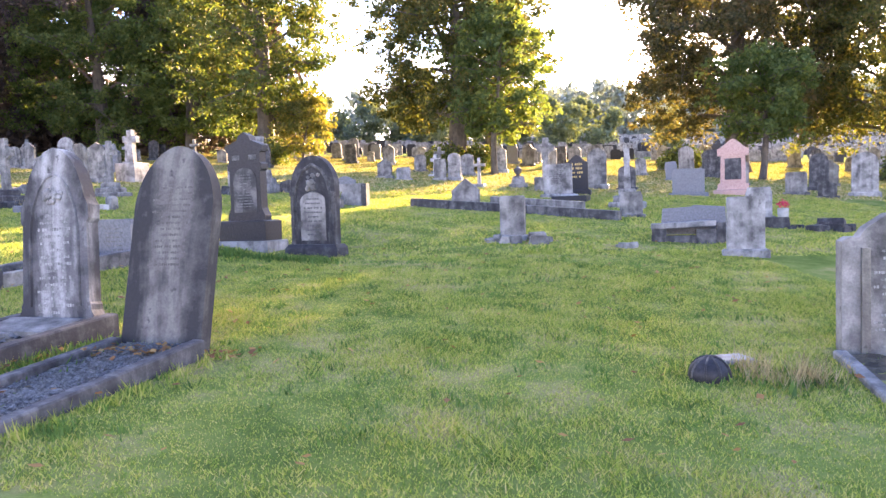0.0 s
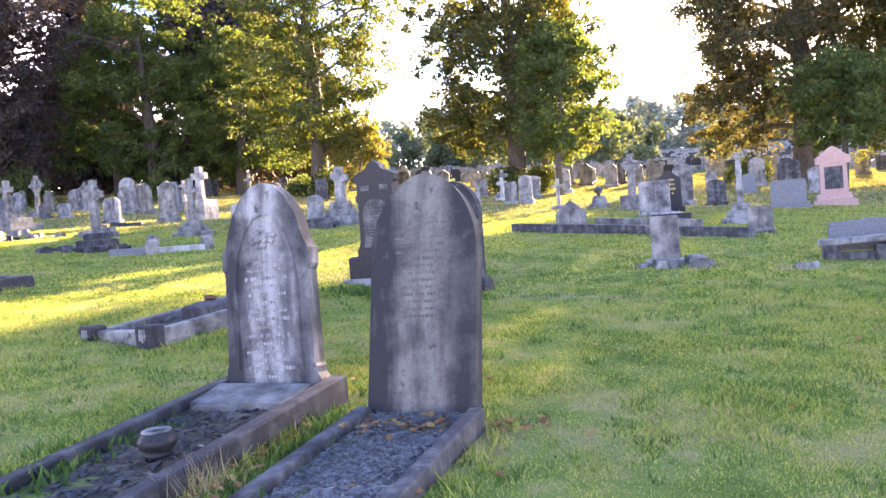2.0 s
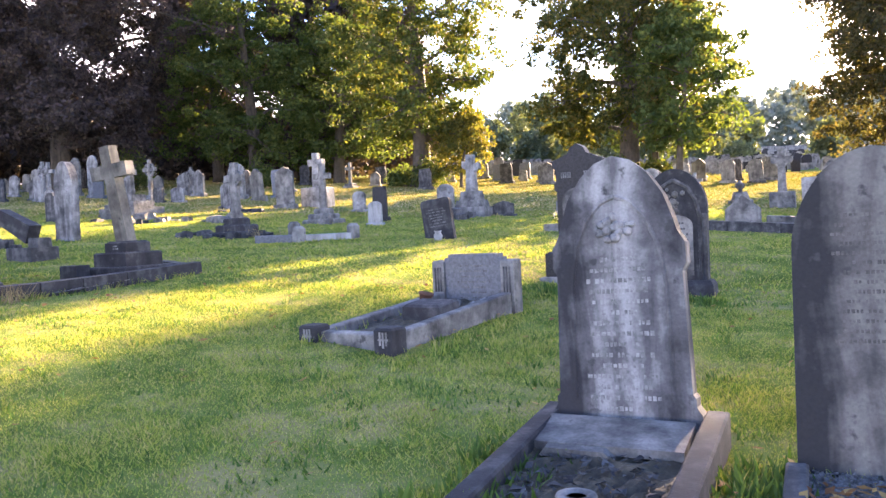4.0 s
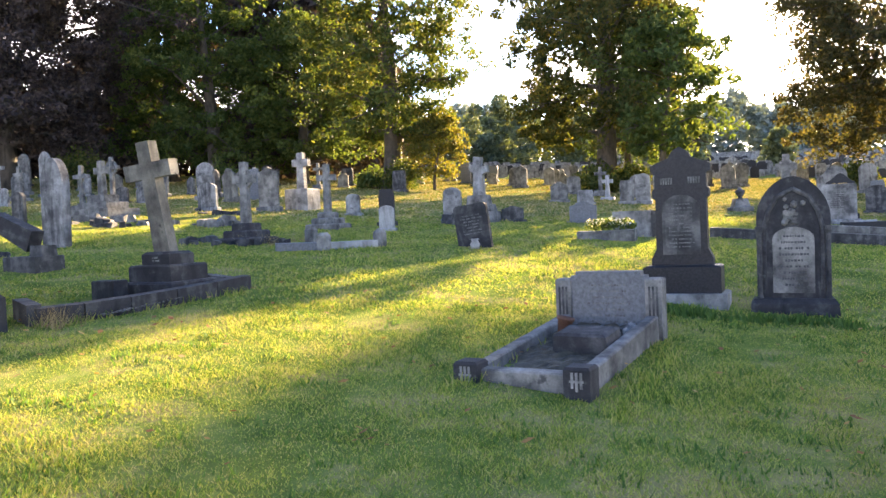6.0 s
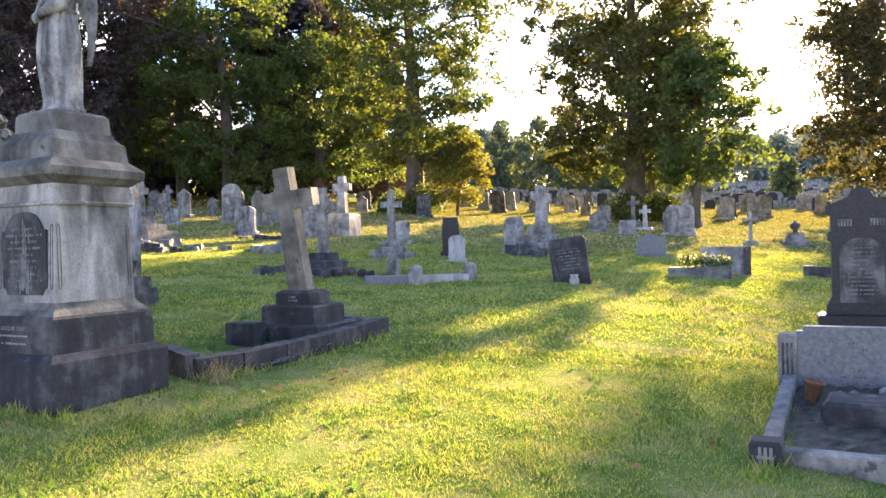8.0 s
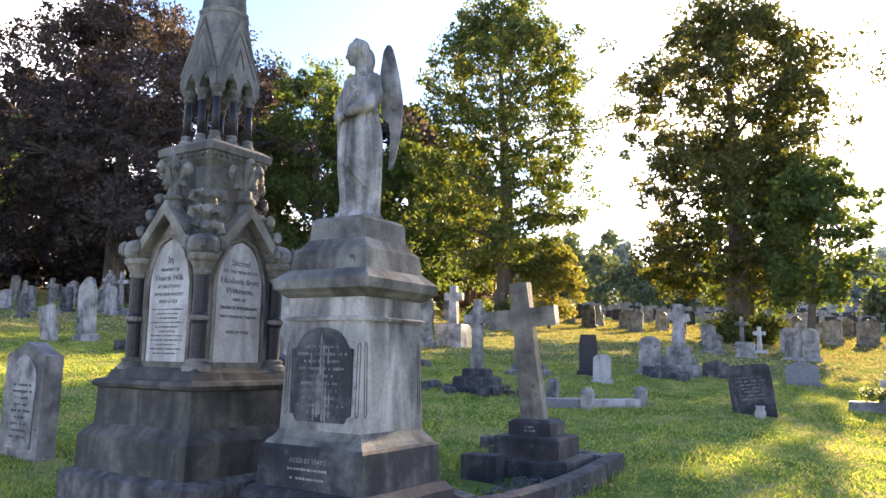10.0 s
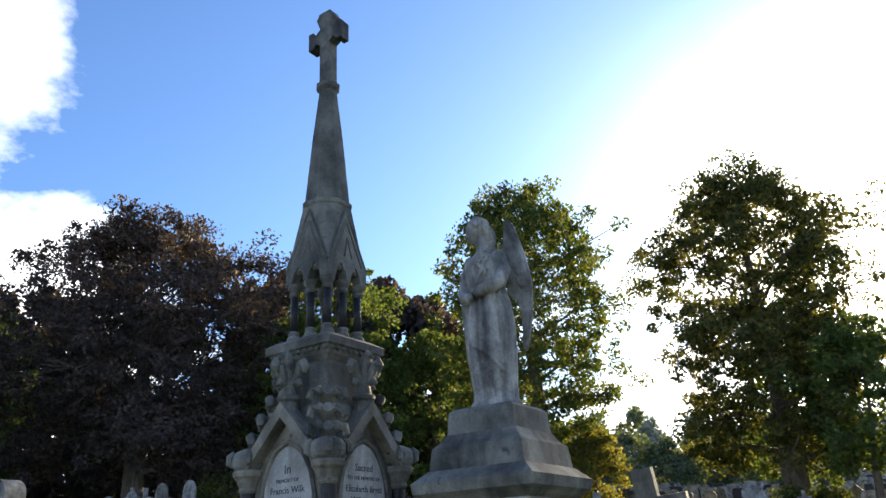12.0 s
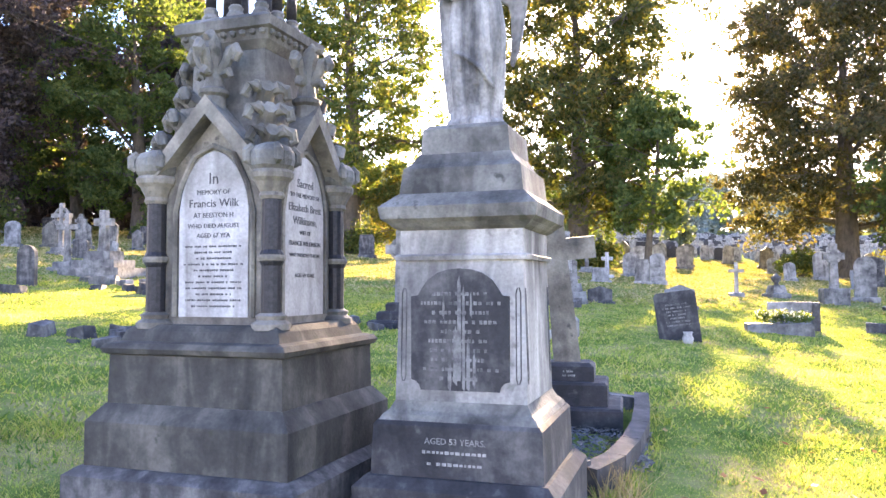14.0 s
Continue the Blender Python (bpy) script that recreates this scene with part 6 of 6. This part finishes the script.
part("inscription", rows_of_letters(0.26, 0.15, 0.65, 9, -0.101, RNG, height=0.4), M_SOOT, ns)
stone("gothic", -20.1, 23.0, 0.56, 1.55, M_PALE, "pale pointed headstone on grass", lean=-3)
stone("flat", -20.8, 22.6, 0.5, 0.88, M_PALE, "leaning pale slab headstone", lean=-12, plinth=False)
stp = thing("stone_cross", -16.9, 26.2, -22, "broken cross on broad stone steps", "grave cross", "stone crosses")
for i, (a, b) in enumerate(((0.85, 0.2), (0.6, 0.4), (0.38, 0.62))):
    part("step", soften(frusta([(-0.2 + 0.2 * i, a, a * 0.7), (b, a, a * 0.7)]), 0.012), M_GREY, stp)
part("cross", soften(slab([(px, pz + 0.6) for px, pz in cross_outline(0.5, 1.05, 0.18, 0.75)], -0.08, 0.08), 0.01), M_GREY, stp)

# older rows further up, counted but small in view
KINDS = [("round", M_PALE), ("gothic", M_GREY), ("flat", M_SOOT), ("peak", M_GREY), ("round", M_GREY), ("flat", M_BLUEGREY), ("gothic", M_PALE), ("ogee", M_BUFF)]
LABELS = ["pale rounded old headstone", "grey pointed old headstone", "dark square headstone", "grey peaked headstone", "grey rounded old headstone", "blue-grey square headstone", "pale pointed old headstone", "buff curved-top headstone"]
PROTO = [stone(s, -30 + 1.1 * i, 33 + 0.8 * i, 0.66, 1.05, m, l + " in the far rows", group="far rows of headstones") for i, ((s, m), l) in enumerate(zip(KINDS, LABELS))]
r3 = random.Random(99)
TAKEN = [(-10.3, 45.5), (0.9, 42.6), (16.2, 44.5), (-21.8, 50), (-16.3, 52), (-31.5, 45), (2.9, 38), (15.2, 36.5)]
for i in range(120):
    if i < 46:
        x, y = r3.uniform(-42, -13), r3.uniform(30, 52)
    elif i < 80:
        x, y = r3.uniform(-12, 8), r3.uniform(47, 62)
    else:
        x, y = r3.uniform(6, 34), r3.uniform(30, 58)
    if any((x - a) ** 2 + (y - b) ** 2 < 1.5 for a, b in TAKEN):
        continue
    TAKEN.append((x, y))
    s = r3.uniform(0.75, 1.25)
    c = copy_thing(PROTO[i % 8], pose(x, y, gz(x, y) - 0.03, 0, r3.gauss(0, 3), -20 + r3.gauss(0, 8)))
    c.scale = (s, s, s * r3.uniform(0.85, 1.2))
for i in range(10):
    x, y = r3.uniform(-36, -14), r3.uniform(31, 46)
    cross(x, y, r3.uniform(1.3, 1.9), [M_PALE, M_GREY][i % 2], "weathered stone cross among old headstones", steps=2, base=0.36, wheel=i % 3 == 0)


def far_graves():
    """The modern cemetery on the far slope: rows of small stones past counting."""
    bm = bmesh.new()
    bd = bmesh.new()
    r = random.Random(12)
    for row in range(34):
        y = 60 + row * 2.6
        x = -14 + r.uniform(0, 1)
        while x < 95:
            x += r.uniform(1.0, 1.9)
            if r.random() < 0.2 or (x < 8 and y > 90):
                continue
            w2, h2 = r.uniform(0.28, 0.5), r.uniform(0.5, 1.15)
            g = gz(x, y)
            frusta([(g - 0.1, w2, 0.1), (g + h2 * 0.8, w2, 0.09), (g + h2, w2 * r.uniform(0.5, 0.95), 0.08)], bd if r.random() < 0.3 else bm, x, y + r.uniform(-0.4, 0.4))
    tagged(part("far_headstones", bm, M_PALE, None), "rows of pale headstones across the far slope", "headstones", kind="stuff")
    tagged(part("far_headstones", bd, M_GRANITE, None), "dark polished headstones across the far slope", "headstones", kind="stuff")


far_graves()


def boundary_wall():
    """The long pale stone wall at the head of the far slope, in lengths that step with the ground, under a coping."""
    wall, cap = bmesh.new(), bmesh.new()
    for i in range(15):
        x0, x1 = 16 + i * 3.0, 19 + i * 3.0
        g = gz((x0 + x1) / 2, 152)
        frusta([(g - 1.0, 1.5, 0.2), (g + 1.2, 1.49, 0.2)], wall, (x0 + x1) / 2, 152)
        frusta([(g + 1.19, 1.5, 0.28), (g + 1.33, 1.5, 0.28), (g + 1.4, 1.5, 0.1)], cap, (x0 + x1) / 2, 152)
    ob = tagged(part("boundary_wall", wall, M_PALE, None), "long pale stone boundary wall beyond the far graves", "wall", kind="structure")
    part("coping", cap, M_PALE, ob)


boundary_wall()

# ---- grass, weeds, leaves ----
blades("grass", 900000, (-15.5, 4.5, 3.2, 12.0), 0.03, 0.0048, M_BLADE, 1, "short mown green grass with dry blades",
       keep=lambda x, y, r: (y > 3.0 - 0.42 * x * 0.5 + 0.2) & (r.uniform(0, 1, len(x)) < np.clip(1.5 - (y - 3) / 9, 0.35, 1)))
blades("grass", 330000, (-24, 12, 11.5, 26), 0.045, 0.012, M_BLADE, 2, "mown grass between the graves")
blades("grass", 210000, (-45, 34, 24, 52), 0.06, 0.035, M_BLADE_DRY, 3, "mown grass on the upper slope")
blades("grass", 60000, (-45, 60, 51, 60), 0.08, 0.055, M_BLADE_DRY, 31, "mown grass on the far slope")


def tufts(name, spots, per, height, width, mat, seed, label, spread=0.1):
    rng = np.random.default_rng(seed)
    pts = np.repeat(np.array(spots), per, axis=0)
    pts = pts + rng.normal(0, spread, pts.shape)
    n = len(pts)
    z = np.array([gz(a, b) for a, b in pts])
    a = rng.uniform(0, 2 * np.pi, n)
    h = height * rng.uniform(0.4, 1.2, n)
    w = width * rng.uniform(0.6, 1.3, n)
    lx, ly = rng.normal(0, 0.4, n) * h, rng.normal(0, 0.4, n) * h
    co = np.empty((n, 3, 3))
    co[:, 0] = np.c_[pts[:, 0] - w * np.cos(a), pts[:, 1] - w * np.sin(a), z]
    co[:, 1] = np.c_[pts[:, 0] + w * np.cos(a), pts[:, 1] + w * np.sin(a), z]
    co[:, 2] = np.c_[pts[:, 0] + lx, pts[:, 1] + ly, z + h]
    me = bpy.data.meshes.new(name)
    me.from_pydata(co.reshape(-1, 3).tolist(), [], np.arange(n * 3).reshape(-1, 3).tolist())
    me.materials.append(mat)
    tagged(new(name, me), label, "plants", kind="stuff")


r4 = random.Random(33)


def along(x0, y0, x1, y1, n, s=0.06):
    return [(x0 + (x1 - x0) * i / n + r4.gauss(0, s), y0 + (y1 - y0) * i / n + r4.gauss(0, s)) for i in range(n + 1)]


tufts("grass_tufts", along(-2.9, 6.2, -3.4, 4.6, 16) + along(-1.75, 5.9, -2.3, 4.2, 14) + along(-3.9, 6.8, -4.5, 4.9, 18) + along(-2.6, 6.3, -1.8, 6.0, 10)
      + along(-5.3, 10.2, -5.9, 8.7, 14) + along(-4.1, 9.8, -4.9, 8.2, 14) + along(-9.7, 10.4, -8.5, 12.6, 26) + along(-3.8, 12.4, -1.6, 11.9, 22, 0.12)
      + along(-11.2, 9.5, -10.2, 9.2, 14) + along(-12.5, 9.9, -11.4, 9.4, 12) + along(1.6, 5.6, 2.5, 5.6, 14, 0.15), 26, 0.085, 0.006, M_BLADE, 8, "longer grass along the kerb edges", 0.05)
tufts("weeds", along(-2.75, 6.1, -3.1, 4.9, 10) + along(-3.8, 6.7, -4.3, 5.3, 12) + along(-3.6, 12.2, -1.7, 11.8, 16, 0.15) + along(1.8, 5.5, 2.4, 5.3, 10, 0.12), 22, 0.075, 0.018, M_WEED, 9, "broad-leaved green weeds round the graves", 0.08)
tufts("weeds", along(-3.85, 6.6, -4.7, 4.6, 26, 0.1) + along(-3.75, 12.1, -3.0, 11.95, 10, 0.12) + along(-2.7, 11.95, -1.7, 11.6, 14, 0.1) + along(-2.85, 6.25, -3.0, 5.6, 8), 26, 0.095, 0.02, M_WEED, 13, "lush dark green weeds beside the kerbs", 0.09)
tufts("dry_stalks", [(-3.25, 5.1), (-3.3, 5.05), (-3.22, 5.15)] + along(2.0, 5.5, 2.5, 5.2, 10, 0.1) + along(-10.0, 18.0, -9.4, 18.3, 6, 0.2) + along(-9.75, 10.3, -9.55, 10.5, 3), 40, 0.2, 0.0035, M_DRY, 10, "dry pale seeding stalks beside the graves", 0.06)
tufts("turf_clumps", [(r4.uniform(-14, 4), r4.uniform(4.2, 12)) for i in range(800)], 16, 0.055, 0.009, M_WEED, 11, "darker clumps of clover in the lawn", 0.07)


def litter():
    bm = bmesh.new()
    r = random.Random(44)
    spots = [(r.uniform(-14, 4), r.uniform(3.8, 13)) for i in range(800)] + [(-2.3 + r.gauss(0, 0.22), 5.85 + r.gauss(0, 0.09)) for i in range(90)] + [(-1.72 + r.gauss(0, 0.12), 5.95 + r.gauss(0, 0.09)) for i in range(40)] + [(-2.95 - 0.35 * t + r.gauss(0, 0.06), 6.1 - 1.4 * t) for t in [r.random() for i in range(70)]]
    for x, y in spots:
        s, a = r.uniform(0.018, 0.045), r.uniform(0, 6.3)
        z = gz(x, y) + r.uniform(0.03, 0.06) + (0.05 if -2.7 < x < -1.9 and y > 5.5 and y < 6.2 else 0)
        u = Vector((math.cos(a), math.sin(a), r.uniform(-0.4, 0.4))) * s
        v = Vector((-math.sin(a), math.cos(a), r.uniform(-0.4, 0.4))) * s * 0.6
        c = Vector((x, y, z))
        bm.faces.new([bm.verts.new(p) for p in (c - u, c + v - u * 0.1, c + u, c - v - u * 0.1)])
    tagged(part("fallen_leaves", bm, M_LITTER, None), "brown fallen autumn leaves on the grass", "leaves", kind="stuff")


litter()
